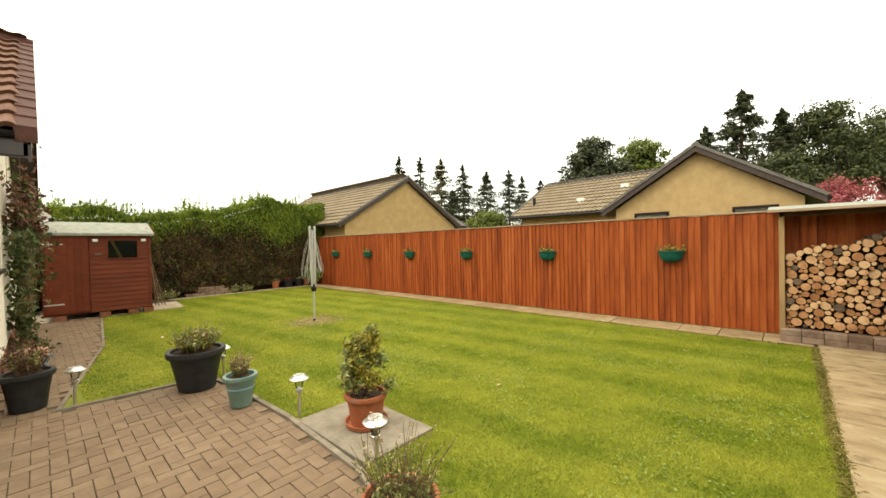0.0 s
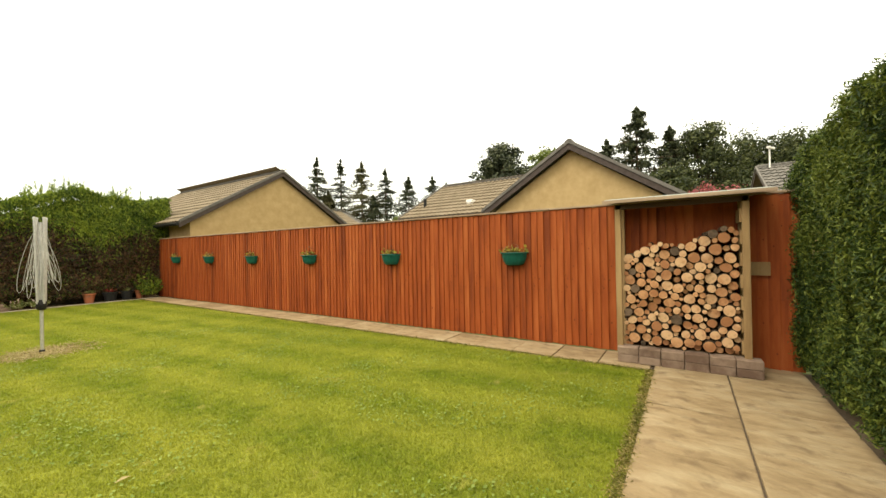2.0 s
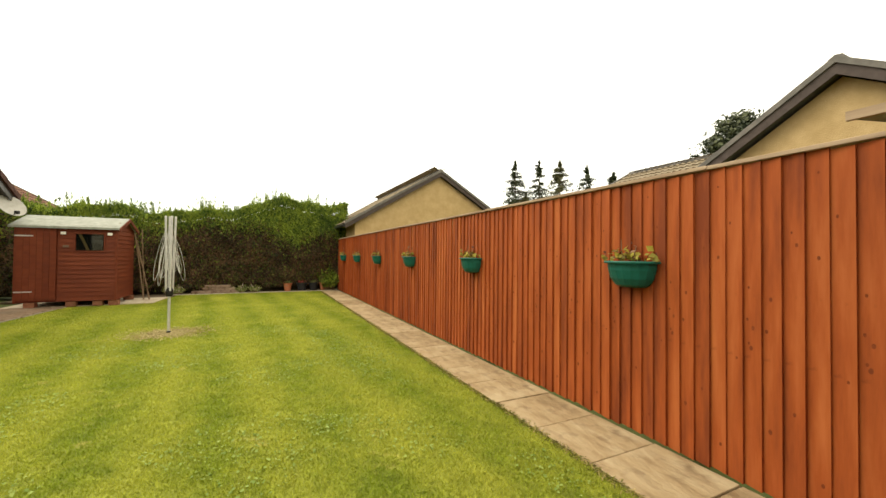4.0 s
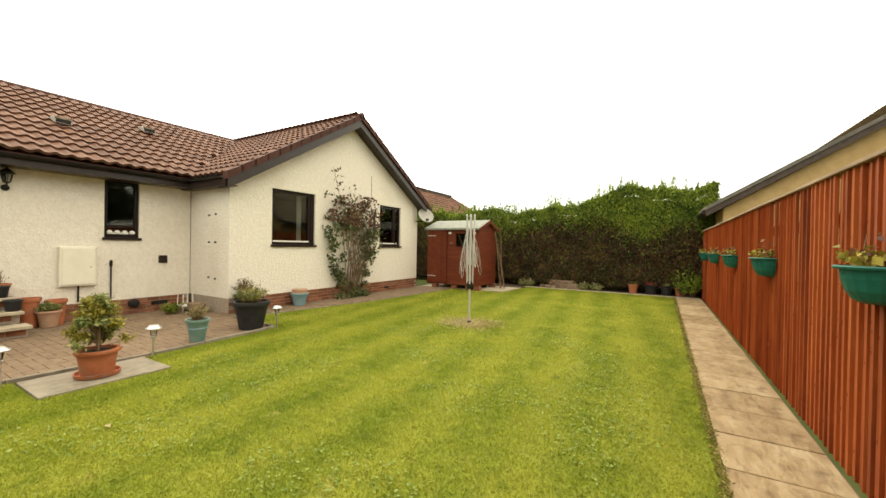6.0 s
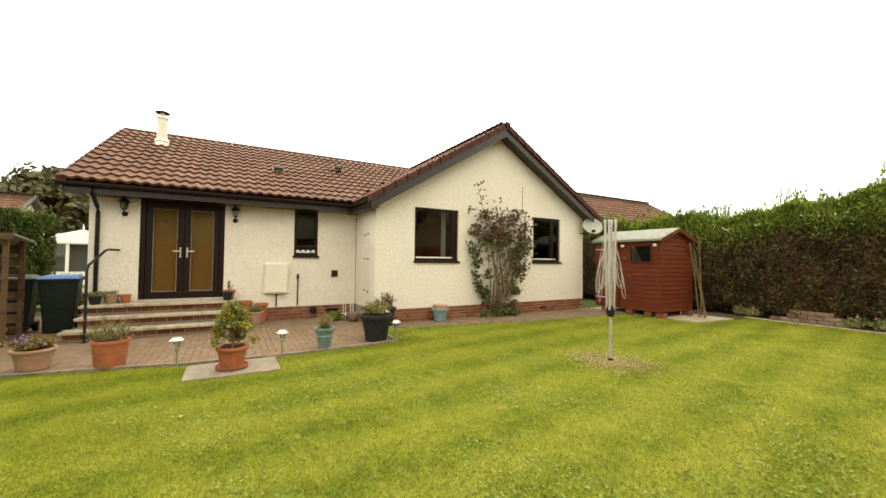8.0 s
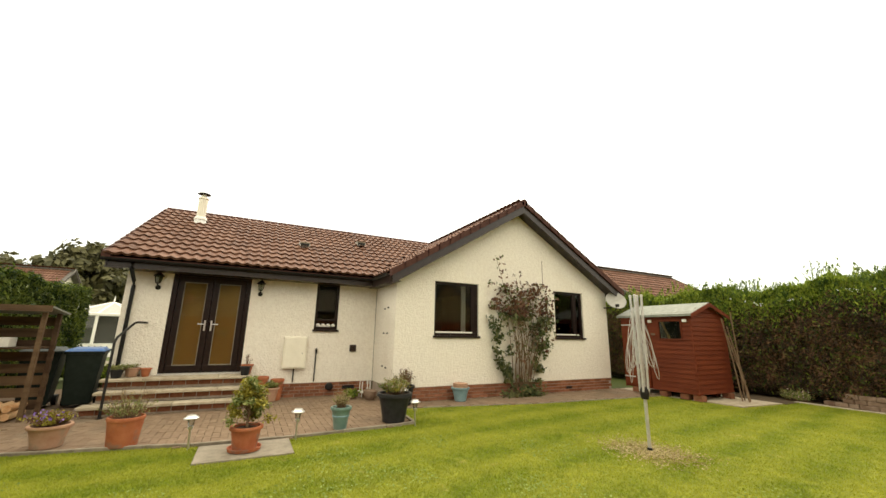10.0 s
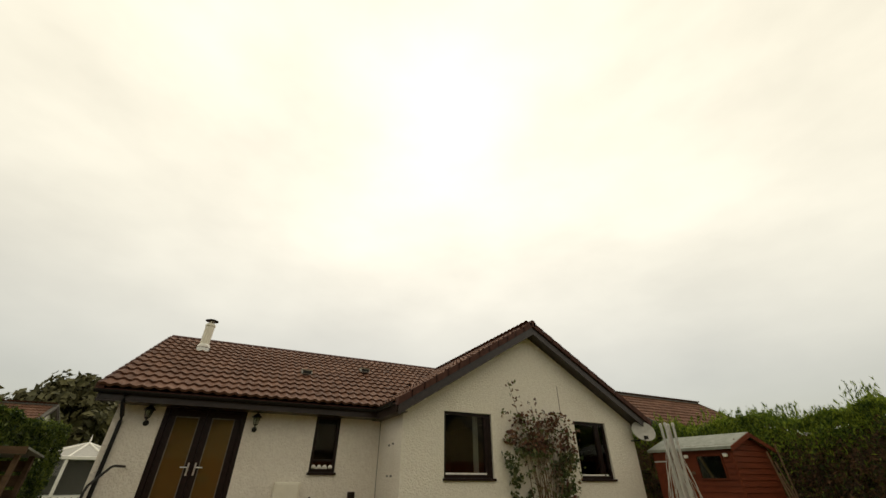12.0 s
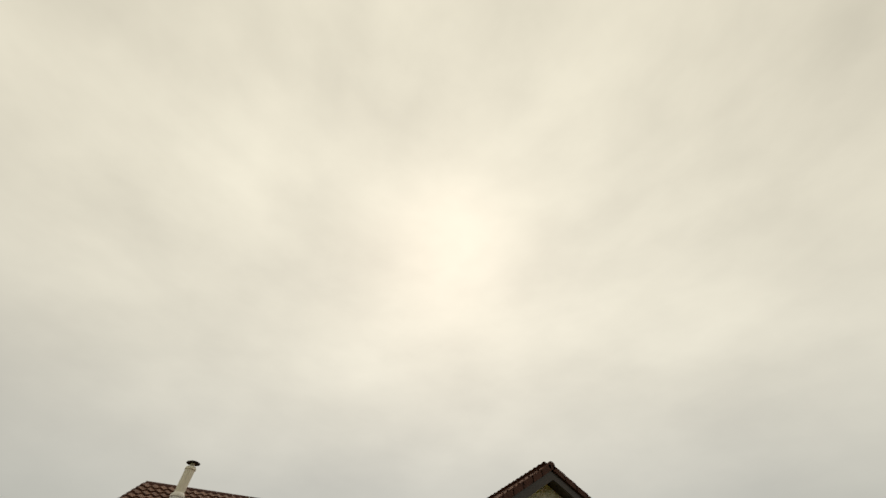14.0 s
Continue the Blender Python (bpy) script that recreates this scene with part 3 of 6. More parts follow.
TW, TG = 0.4, 0.372
tile_g = Geo()
NU = 16
prof = [0.034 * (0.5 + 0.5 * math.sin(4 * math.pi * i / NU - 0.8)) ** 1.3 for i in range(NU + 1)]
tv, tf = [], []
for v_, lift in ((0.0, 0.05), (0.43, 0.004)):
    for i in range(NU + 1):
        tv.append((i * TW / NU, v_, prof[i] + lift))
for i in range(NU + 1):
    tv.append((i * TW / NU, 0.012, prof[i] - 0.002))
for i in range(NU):
    tf.append((i, i + 1, NU + 2 + i, NU + 1 + i))
    tf.append((i + 1, i, 2 * NU + 2 + i, 2 * NU + 3 + i))
tile_g.add(tv, tf)
tile_me = tile_g.mesh("roof_tile", M_tile, smooth=True)


def join_tiles(name, places, mat, parent, source=(tv, tf)):
    """Far tiles joined into one mesh."""
    g = Geo()
    for mm in places:
        g.add([mm @ Vector(p) for p in source[0]], source[1])
    ob = part(name, g, mat, parent)
    return tagged(ob, kind="stuff")


def slope_matrix(origin, across, up):
    a, u = Vector(across).normalized(), Vector(up).normalized()
    n = a.cross(u)
    return Matrix((( a.x, u.x, n.x, origin[0]), (a.y, u.y, n.y, origin[1]), (a.z, u.z, n.z, origin[2]), (0, 0, 0, 1)))


near, far = [], []
# main slope: across is +y, up is -x
up = Vector((-4.45, 0, 2.2)).normalized()
for r in range(13):
    for c in range(23):
        o = Vector((-9.9, 1.25 + c * TW, 2.885)) + up * (r * TG)
        if o.y - 0.05 < 6.62 + (o.z - 2.885) / SL:
            (near if len(near) < 300 else far).append(slope_matrix(o, (0, 1, 0), up))
for mm in near:
    part("roof_tile", tile_me, None, roof, m=mm)
up = Vector((0, GR - GE, GT - GZ)).normalized()
for r in range(12):
    for c in range(17):
        o = Vector((-8.55 - TW - c * TW, GE + 0.0, GZ + 0.0)) + up * (r * TG)
        if o.x + 0.2 > -9.95 - max(0, (o.z - 2.9)) / 0.494 - 0.55:
            far.append(slope_matrix(o, (1, 0, 0), up))
up2 = Vector((0, -(GR - GE), GT - GZ)).normalized()
for r in range(12):
    for c in range(15):
        far.append(slope_matrix(Vector((-8.55 - c * TW, 14.08, GZ)) + up2 * (r * TG), (-1, 0, 0), up2))
join_tiles("roof_tiles", far, M_tile_far, roof)

# ridge and verge tiles
for k in range(20):
    part("ridge_tile", Geo().tube([(-14.4, 1.25 + k * 0.45, 5.07), (-14.4, 1.69 + k * 0.45, 5.07)], 0.1, 12), M_tile_dark, roof, smooth=True)
for k in range(14):
    part("ridge_tile", Geo().tube([(-8.48 - k * 0.45, GR, GT + 0.0), (-8.92 - k * 0.45, GR, GT + 0.0)], 0.1, 12), M_tile_dark, roof, smooth=True)
for k in range(13):
    for sgn in (-1, 1):
        y = GR + sgn * (3.76 - k * 0.285)
        z = GZ + (3.73 - abs(y - GR)) * SL
        y2, z2 = y - sgn * 0.31, z + 0.31 * SL
        part("verge_tile", Geo().extrude([(-8.48, y, z + 0.07), (-8.48, y2, z2 + 0.05), (-8.48, y2, z2 - 0.09), (-8.48, y, z - 0.09)], (-0.16, 0, 0)), M_tile_dark, roof)
for k in range(15):
    x, z = -9.93 - k * 0.292, 2.9 + k * 0.1443
    part("verge_tile", Geo().extrude([(x, 1.22, z + 0.06), (x - 0.31, 1.22, z + 0.19), (x - 0.31, 1.22, z + 0.06), (x, 1.22, z - 0.05)], (0, 0.14, 0)), M_tile_dark, roof)
# barge boards and sloping soffits of the gable
for sgn in (-1, 1):
    ye, ze = GR + sgn * 3.73, GZ
    part("barge_board", Geo().extrude([(-8.55, ye, ze - 0.08), (-8.55, GR, GT - 0.08), (-8.55, GR, GT - 0.29), (-8.55, ye, ze - 0.29)], (0.025, 0, 0)), M_upvc2, house)
    part("soffit", Geo().extrude([(-8.55, ye, ze - 0.24), (-8.55, GR, GT - 0.24), (-8.55, GR, GT - 0.26), (-8.55, ye, ze - 0.26)], (-0.31, 0, 0)), M_upvc2, house)
part("barge_board", Geo().extrude([(-9.95, 1.3, 2.84), (-14.4, 1.3, 5.04), (-14.4, 1.3, 4.84), (-9.95, 1.3, 2.64)], (0, 0.025, 0)), M_upvc2, house)
part("soffit", Geo().extrude([(-9.95, 1.33, 2.66), (-14.4, 1.33, 4.86), (-14.4, 1.33, 4.84), (-9.95, 1.33, 2.64)], (0, 0.26, 0)), M_upvc2, house)
# eaves: fascia, soffit, gutter, downpipe
part("fascia", Geo().box(-9.99, -9.965, 1.33, 6.62, 2.66, 2.85), M_upvc2, house)
part("soffit", Geo().box(FX + 0.002, -9.99, 1.59, 6.84, 2.66, 2.68), M_upvc2, house)
part("soffit", Geo().box(FX + 0.01, -8.58, 6.63, 6.845, 2.64, 2.66), M_upvc2, house)
part("soffit", Geo().box(-8.9, -8.58, 13.73, 14.06, 2.64, 2.66), M_upvc2, house)
part("fascia", Geo().box(-9.96, -8.58, 6.6, 6.625, 2.62, 2.83), M_upvc2, house)


def gutter(a, b, r=0.055):
    a, b = Vector(a), Vector(b)
    side = (b - a).normalized().cross(Vector((0, 0, 1)))
    outer = [a + side * r * math.cos(t) - Vector((0, 0, r * math.sin(t))) for t in [math.pi * i / 8 for i in range(9)]]
    inner = [a + side * (r - 0.006) * math.cos(t) - Vector((0, 0, (r - 0.006) * math.sin(t))) for t in [math.pi * i / 8 for i in range(8, -1, -1)]]
    return Geo().extrude(outer + inner, b - a)


part("gutter", gutter((-9.9, 1.24, 2.83), (-9.9, 6.6, 2.83)), M_gut, house)
part("gutter", gutter((-9.92, 6.56, 2.83), (-8.63, 6.56, 2.83)), M_gut, house)
part("gutter", gutter((-14, 14.12, 2.84), (-8.5, 14.12, 2.84)), M_gut, house)
part("downpipe", Geo().tube([(-9.9, 1.72, 2.78), (-9.95, 1.72, 2.66), (-10.28, 1.72, 2.45), (-10.33, 1.72, 2.35), (-10.33, 1.72, 0.5)], 0.035, 10), M_gut, house, smooth=True)
part("gable_crack", Geo().box(GX, GX + 0.006, 11.2, 11.215, 2.8, 3.6), M_stone, house, "thin aerial cable running down the render")

# windows and french door
def window(spec, x, name, mullion=None, lower=0.0, curtain=None, sill=True):
    y0, y1, z0, z1 = spec
    w = new(name)
    w.parent = house
    w = tagged(w, "dark brown framed window")
    g = Geo()
    t = 0.065
    xa, xb = x - 0.13, x - 0.05
    for a, b, c, d in ((y0, y1, z1 - t, z1), (y0, y1, z0, z0 + t), (y0, y0 + t, z0 + t, z1 - t), (y1 - t, y1, z0 + t, z1 - t)):
        g.box(xa, xb, a, b, c, d)
    if mullion:
        g.box(xa, xb, mullion - t / 2, mullion + t / 2, z0 + t, z1 - t)
        g.box(xa + 0.01, xb + 0.015, mullion + t / 2, mullion + t / 2 + 0.04, z0 + t, z1 - t)
    if lower:
        g.box(xa, xb, y0 + t, y1 - t, z0 + lower, z0 + lower + 0.05)
    part("frame", g, M_upvc, w, bevel=0.006)
    pane = part("pane", Geo().box(x - 0.1, x - 0.09, y0 + t, y1 - t, z0 + t, z1 - t), M_glass, w, "clear reflecting glass")
    pane.visible_shadow = False
    part("trim", Geo().box(x - 0.085, x - 0.045, y0 + t, y1 - t - 0.1, z0 + t, z0 + t + 0.035), M_white, w, "pale lower glazing bead")
    if sill:
        part("sill", Geo().box(x - 0.06, x + 0.045, y0 - 0.03, y1 + 0.03, z0 - 0.05, z0), M_upvc, w, bevel=0.008)
    if curtain:
        n = 18
        pts = [(x - 0.26 + 0.022 * math.sin(i * 1.9), curtain[0] + (curtain[1] - curtain[0]) * i / n) for i in range(n + 1)]
        part("curtain", Geo().prism(pts + [(a - 0.006, b) for a, b in pts[::-1]], z0 + 0.02, z1), M_curtain, w, "pale hanging curtain")
    return w


window(WL, GX, "window", 8.92, 0, (8.7, 8.83))
window(WR, GX, "window", 12.4, 0, (12.05, 12.35))
sw = window(SW, FX, "window", None, 0.2, None)
for k in range(4):
    part("ornament", Geo().lathe([(0.01, 0), (0.045, 0.01), (0.05, 0.04), (0.03, 0.07), (0.008, 0.08)], 12, (FX - 0.06, 5.42 + k * 0.12, SW[2] + 0.066)), M_white, sw, "small white ornament on the window ledge", smooth=True)

door = tagged(new("door"), "dark brown glazed double door with ochre blinds, closed")
door.parent = house
y0, y1, z0, z1 = DR
g = Geo()
for a, b, c, d in ((y0, y1, z1 - 0.09, z1), (y0, y0 + 0.09, z0, z1 - 0.09), (y1 - 0.09, y1, z0, z1 - 0.09), (y0 + 0.09, y1 - 0.09, z0, z0 + 0.05)):
    g.box(FX - 0.14, FX - 0.03, a, b, c, d)
part("frame", g, M_upvc, door, bevel=0.006)
ym = (y0 + y1) / 2
for a, b, hy in ((y0 + 0.095, ym - 0.003, ym - 0.06), (ym + 0.003, y1 - 0.095, ym + 0.06)):
    leaf = tagged(new("door_leaf"), "")
    g = Geo()
    s = 0.115
    for p, q, c, d in ((a, b, z1 - 0.22, z1 - 0.095), (a, b, z0 + 0.055, z0 + 0.18), (a, a + s, z0 + 0.18, z1 - 0.22), (b - s, b, z0 + 0.18, z1 - 0.22)):
        g.box(FX - 0.13, FX - 0.06, p, q, c, d)
    lf = part("door_leaf", g, M_upvc, door, bevel=0.006)
    bpy.data.objects.remove(leaf)
    part("bead", Geo().box(FX - 0.075, FX - 0.055, a + s, a + s + 0.014, z0 + 0.18, z1 - 0.22).box(FX - 0.075, FX - 0.055, b - s - 0.014, b - s, z0 + 0.18, z1 - 0.22)
         .box(FX - 0.075, FX - 0.055, a + s + 0.014, b - s - 0.014, z0 + 0.18, z0 + 0.2).box(FX - 0.075, FX - 0.055, a + s + 0.014, b - s - 0.014, z1 - 0.24, z1 - 0.22), M_concrete, lf, "pale glazing bead")
    pn = part("pane", Geo().box(FX - 0.095, FX - 0.088, a + s, b - s, z0 + 0.18, z1 - 0.22), M_glass, lf, "clear glass")
    pn.visible_shadow = False
    part("blind", Geo().box(FX - 0.125, FX - 0.11, a + s, b - s, z0 + 0.18, z1 - 0.22), M_blind, lf, "ochre blind behind the glass")
    hs = 1 if hy < ym else -1
    part("handle", Geo().box(FX - 0.06, FX - 0.045, hy - 0.016, hy + 0.016, z0 + 0.9, z0 + 1.12)
         .tube([(FX - 0.05, hy, z0 + 1.04), (FX - 0.0, hy, z0 + 1.04), (FX + 0.005, hy - hs * 0.02, z0 + 1.04), (FX + 0.005, hy - hs * 0.13, z0 + 1.04)], 0.011, 8), M_steel, lf, "polished steel lever handle")
part("threshold", Geo().box(FX - 0.03, FX + 0.03, y0, y1, z0 - 0.0, z0 + 0.035), M_alu, door, "worn metal threshold")


def wall_lantern(y, z):
    l = thing("wall_lantern", "black iron carriage lantern with clear glass on the house wall", "wall lamp", (FX, y, z), "lanterns beside the door")
    part("backplate", Geo().lathe([(0.05, 0), (0.05, 0.015), (0.02, 0.03)], 16), M_iron, l, m=pose(0, 0, -0.17, 0, 90, 0))
    part("arm", Geo().tube([(0.01, 0, -0.17), (0.07, 0, -0.18), (0.1, 0, -0.15), (0.1, 0, -0.1)], 0.013, 8), M_iron, l, smooth=True)
    part("cage", Geo().lathe([(0.03, -0.1), (0.045, -0.085), (0.045, -0.08)], 6, (0.1, 0, 0)), M_iron, l)
    for k in range(6):
        a = k * math.pi / 3
        part("bar", Geo().tube([(0.1 + 0.045 * math.cos(a), 0.045 * math.sin(a), -0.085), (0.1 + 0.075 * math.cos(a), 0.075 * math.sin(a), 0.06)], 0.005, 5), M_iron, l)
    p = part("glass", Geo().lathe([(0.04, -0.08), (0.07, 0.055)], 6, (0.1, 0, 0)), M_glass, l, "clear glass panes")
    p.visible_shadow = False
    part("roof", Geo().lathe([(0.1, 0.055), (0.1, 0.065), (0.05, 0.11), (0.03, 0.13), (0.012, 0.14), (0.016, 0.155), (0.006, 0.175)], 12, (0.1, 0, 0)), M_iron, l)


wall_lantern(2.12, 2.52)
wall_lantern(4.06, 2.5)

mb = thing("meter_box", "cream plastic utility meter box fixed to the wall", "meter box", (FX, 0, 0))
part("body", Geo().box(0, 0.1, 4.68, 5.19, 0.66, 1.38), M_cream, mb, bevel=0.015)
part("door", Geo().box(0.1, 0.115, 4.71, 5.16, 0.69, 1.35), M_cream, mb, bevel=0.008)
part("lock", Geo().lathe([(0.01, 0), (0.01, 0.006)], 10), M_iron, mb, m=pose(0.113, 5.1, 1.0, 0, 90, 0))
part("cable", Geo().tube([(0.03, 4.95, 0.66), (0.03, 4.95, 0.36)], 0.014, 8), M_gut, mb, "black service cable")
solid("wall_pipe", Geo().tube([(FX + 0.03, 5.42, 0.36), (FX + 0.03, 5.42, 1.02)], 0.014, 8).lathe([(0.024, 0), (0.024, 0.1), (0.012, 0.12)], 10, (FX + 0.03, 5.42, 1.0)), M_iron, "thin dark pipe with a cap on the wall", "pipe")
v = thing("wall_vent", "square brown plastic wall vent", "vent", (FX, 6.3, 1.12))
part("frame", Geo().box(0, 0.03, -0.08, 0.08, -0.08, 0.08), M_upvc2, v, bevel=0.006)
for k in range(4):
    part("slat", Geo().box(0.03, 0.042, -0.065, 0.065, -0.06 + k * 0.035, -0.045 + k * 0.035), M_upvc, v)
solid("boiler_flue", Geo().lathe([(0.075, 0), (0.085, 0.05), (0.085, 0.12), (0.05, 0.14)], 16), M_iron, "round black flue outlet low on the wall", "flue", m=pose(FX - 0.02, 5.78, 0.24, 0, 90, 0), smooth=True)
for k, (x, z) in enumerate(((-9.35, 0.72), (-9.6, 0.74), (-9.35, 1.5), (-9.6, 1.5), (-9.35, 2.1), (-9.6, 2.08))):
    solid("wall_bolt", Geo().lathe([(0.02, 0), (0.022, 0.012), (0.014, 0.025), (0.01, 0.035)], 8), M_iron, "dark metal fixing bolt in the render", "bolt", group="bolts in the side wall", m=pose(x, 6.85, z, 90, 0, 0))
for (x, y, z) in ((-11.75, 5.05, 3.83), (-12.6, 6.85, 4.25)):
    rv = thing("roof_vent", "pale plastic roof tile vent with dark grille", "roof vent", (x, y, z), "roof vents")
    part("hood", Geo().extrude([(0.16, -0.14, 0.0), (0.16, -0.14, 0.13), (-0.08, -0.14, 0.16), (-0.12, -0.14, 0.12)], (0, 0.28, 0)), M_dish, rv, bevel=0.015)
    part("lip", Geo().box(0.155, 0.175, -0.13, 0.13, 0.09, 0.125), M_concrete, rv, "pale front lip")
    part("grille", Geo().box(0.155, 0.168, -0.11, 0.11, 0.02, 0.085), M_iron, rv)
fl = thing("chimney_flue", "cream metal stove flue with black rain cap", "chimney", (-13.15, 2.3, 4.38))
part("flashing", Geo().box(-0.25, 0.25, -0.22, 0.22, -0.02, 0.01), M_alu, fl, m=pose(0, 0, 0.02, 0, 26.3, 0))
part("cone", Geo().lathe([(0.2, -0.1), (0.19, 0.05), (0.15, 0.22)], 20), M_alu, fl, smooth=True)
part("collar", Geo().lathe([(0.17, 0.2), (0.17, 0.24), (0.125, 0.3)], 20), M_white, fl, smooth=True)
part("pipe", Geo().lathe([(0.12, 0.25), (0.12, 0.82), (0.135, 0.83), (0.135, 0.87), (0.11, 0.9)], 20), M_cream, fl, smooth=True)
part("neck", Geo().lathe([(0.06, 0.9), (0.06, 1.0)], 12), M_cream, fl)
part("cap", Geo().lathe([(0.17, 0.985), (0.17, 1.0), (0.1, 1.03), (0.02, 1.045)], 20), M_iron, fl, "black rain cap", smooth=True)

dish = thing("satellite_dish", "grey satellite dish on a wall bracket at the gable corner", "satellite dish", (GX + 0.0, 13.62, 2.38))
part("bracket", Geo().tube([(0, 0, 0), (0.28, 0.02, 0), (0.3, 0.06, 0.1)], 0.018, 8), M_iron, dish)
part("reflector", Geo().lathe([(0.02, 0.0), (0.15, 0.02), (0.26, 0.055), (0.3, 0.08), (0.29, 0.085), (0.14, 0.03), (0.01, 0.012)], 28), M_dish, dish, m=pose(0.33, 0.12, 0.18, 60, 0, 60), smooth=True)
part("arm", Geo().tube([(0.33, 0.1, -0.08), (0.55, -0.08, 0.02)], 0.01, 6).box(0.52, 0.6, -0.12, -0.05, 0.0, 0.08), M_iron, dish)

# ---- fence: overlapping boards, capping, gravel boards ----
fence = thing("fence", "tall red-brown stained featheredge board fence", "fence", kind="structure")
bd = Geo().extrude([(-0.006, 0, 0), (-0.032, 0.0, 0), (-0.010, 0.117, 0), (0.0, 0.117, 0)], (0, 0, 2.06))
board_mes = []
for k in range(5):
    gg = Geo()
    r5 = random.Random(k)
    gg.v, gg.f, gg.m = list(bd.v), list(bd.f), list(bd.m)
    for q in range(r5.randint(2, 5)):
        yk, zk, rk = r5.uniform(0.03, 0.085), r5.uniform(0.15, 1.95), r5.uniform(0.006, 0.014)
        xk = -0.032 + 0.022 * yk / 0.117 - 0.001
        gg.add([(xk - 0.001, yk + rk * math.cos(a) * 0.8, zk + rk * 1.3 * math.sin(a)) for a in [i * math.pi / 4 for i in range(8)]], [tuple(range(8))], 1)
    board_mes.append(gg.mesh("board", [M_fence, M_knot]))
y, k = -0.62, 0
while y < 16.7:
    part("board", board_mes[k * 7 % 5], None, fence, m=pose(rnd.uniform(-0.003, 0.003), y, rnd.uniform(0.015, 0.03), 0, rnd.uniform(-0.15, 0.15), rnd.uniform(-0.8, 0.8)))
    y += 0.104 + rnd.uniform(-0.003, 0.003)
    k += 1
for z in (0.3, 1.0, 1.7):
    part("rail", Geo().box(0.004, 0.08, -0.62, 16.75, z, z + 0.1), M_fence, fence)
for k in range(7):
    part("post", Geo().box(0.085, 0.18, -0.5 + 2.85 * k, -0.4 + 2.85 * k, 0, 2.05), M_fence, fence)
for k in range(6):
    part("capping", Geo().box(-0.05, 0.06, -0.62 + 2.9 * k, min(16.75, 2.275 + 2.9 * k), 2.085 + (k % 2) * 0.004, 2.112 + (k % 2) * 0.004), M_fence_cap, fence, bevel=0.004)


def hanging_basket(y, seed):
    b = thing("wall_planter", "half-round dark green plastic wall planter with fading plants", "planter", (-0.036, y, 1.22), "planters along the fence")
    g = Geo()
    rows = [(0.1, 0.0), (0.135, 0.02), (0.165, 0.07), (0.185, 0.14), (0.19, 0.2)]
    seg = 20
    pv, pf = [], []
    for r, z in rows:
        for i in range(seg + 1):
            a = math.pi / 2 + math.pi * i / seg
            k = 1 + 0.012 * (i % 2)
            pv.append((r * k * math.cos(a) * 0.95, r * k * math.sin(a) * 1.12, z))
    for j in range(len(rows) - 1):
        for i in range(seg):
            pf.append((j * (seg + 1) + i, j * (seg + 1) + i + 1, (j + 1) * (seg + 1) + i + 1, (j + 1) * (seg + 1) + i))
        pf.append((j * (seg + 1), (j + 1) * (seg + 1), (j + 1) * (seg + 1) + seg, j * (seg + 1) + seg))
    pf.append(tuple(range(seg + 1)))
    pf.append(tuple((len(rows) - 1) * (seg + 1) + i for i in range(seg + 1)))
    g.add(pv, pf)
    part("bowl", g, M_green, b, "ribbed green bowl")
    arc = [(0.2 * math.cos(math.pi / 2 + math.pi * i / 20), 0.23 * math.sin(math.pi / 2 + math.pi * i / 20), 0.205) for i in range(21)]
    part("rim", Geo().tube(arc, 0.012, 6), M_green, b, smooth=True)
    part("soil", Geo().prism([(0.18 * math.cos(math.pi / 2 + math.pi * i / 12), 0.2 * math.sin(math.pi / 2 + math.pi * i / 12)) for i in range(13)], 0.19, 0.212), M_compost, b)
    r = np.random.default_rng(seed)
    c = np.stack([-np.abs(r.normal(0.08, 0.05, 60)), r.normal(0, 0.09, 60), 0.22 + np.abs(r.normal(0, 0.05, 60))], 1)
    leaves("foliage", c, np.tile((-0.4, 0, 1), (60, 1)), 0.026, M_autumn, b, seed, 0.8)
    c = np.stack([-np.abs(r.normal(0.08, 0.05, 22)), r.normal(0, 0.1, 22), 0.24 + np.abs(r.normal(0.03, 0.06, 22))], 1)
    leaves("dry_leaves", c, np.tile((-0.4, 0, 1), (22, 1)), 0.022, M_rosered, b, seed + 50, 0.7)
    part("stalk", Geo().tube([(-0.08, 0.02, 0.2), (-0.07, 0.06, 0.3), (-0.05, 0.08, 0.4)], 0.003, 5).tube([(-0.08, -0.05, 0.2), (-0.07, -0.08, 0.34)], 0.003, 5), M_stem, b)


for i, yy in enumerate((2.86, 5.5, 8.05, 10.5, 12.85, 15.1)):
    hanging_basket(yy, 20 + i)

# ---- slabs along the fence and hedge ----
path = thing("pavement", "riven buff stone slab path", "path", kind="structure")
part("bed", Geo().box(-0.74, -0.04, 0.86, 16.4, -0.045, -0.004).box(-9.0, 0.0, -0.75, 0.85, -0.045, -0.004), M_joint, path)
slab_me = Geo().box(-0.337, 0.337, -0.29, 0.29, -0.03, 0.016).mesh("slab", M_slab, bevel=0.006)
slab_big = Geo().box(-0.447, 0.447, -0.355, 0.355, -0.03, 0.016).mesh("slab", M_slab, bevel=0.006)
y = 1.18
while y < 16.4:
    part("slab", slab_me, None, path, m=pose(-0.395, y, rnd.uniform(-0.003, 0.003), rnd.uniform(-0.3, 0.3), rnd.uniform(-0.3, 0.3), 0))
    y += 0.592
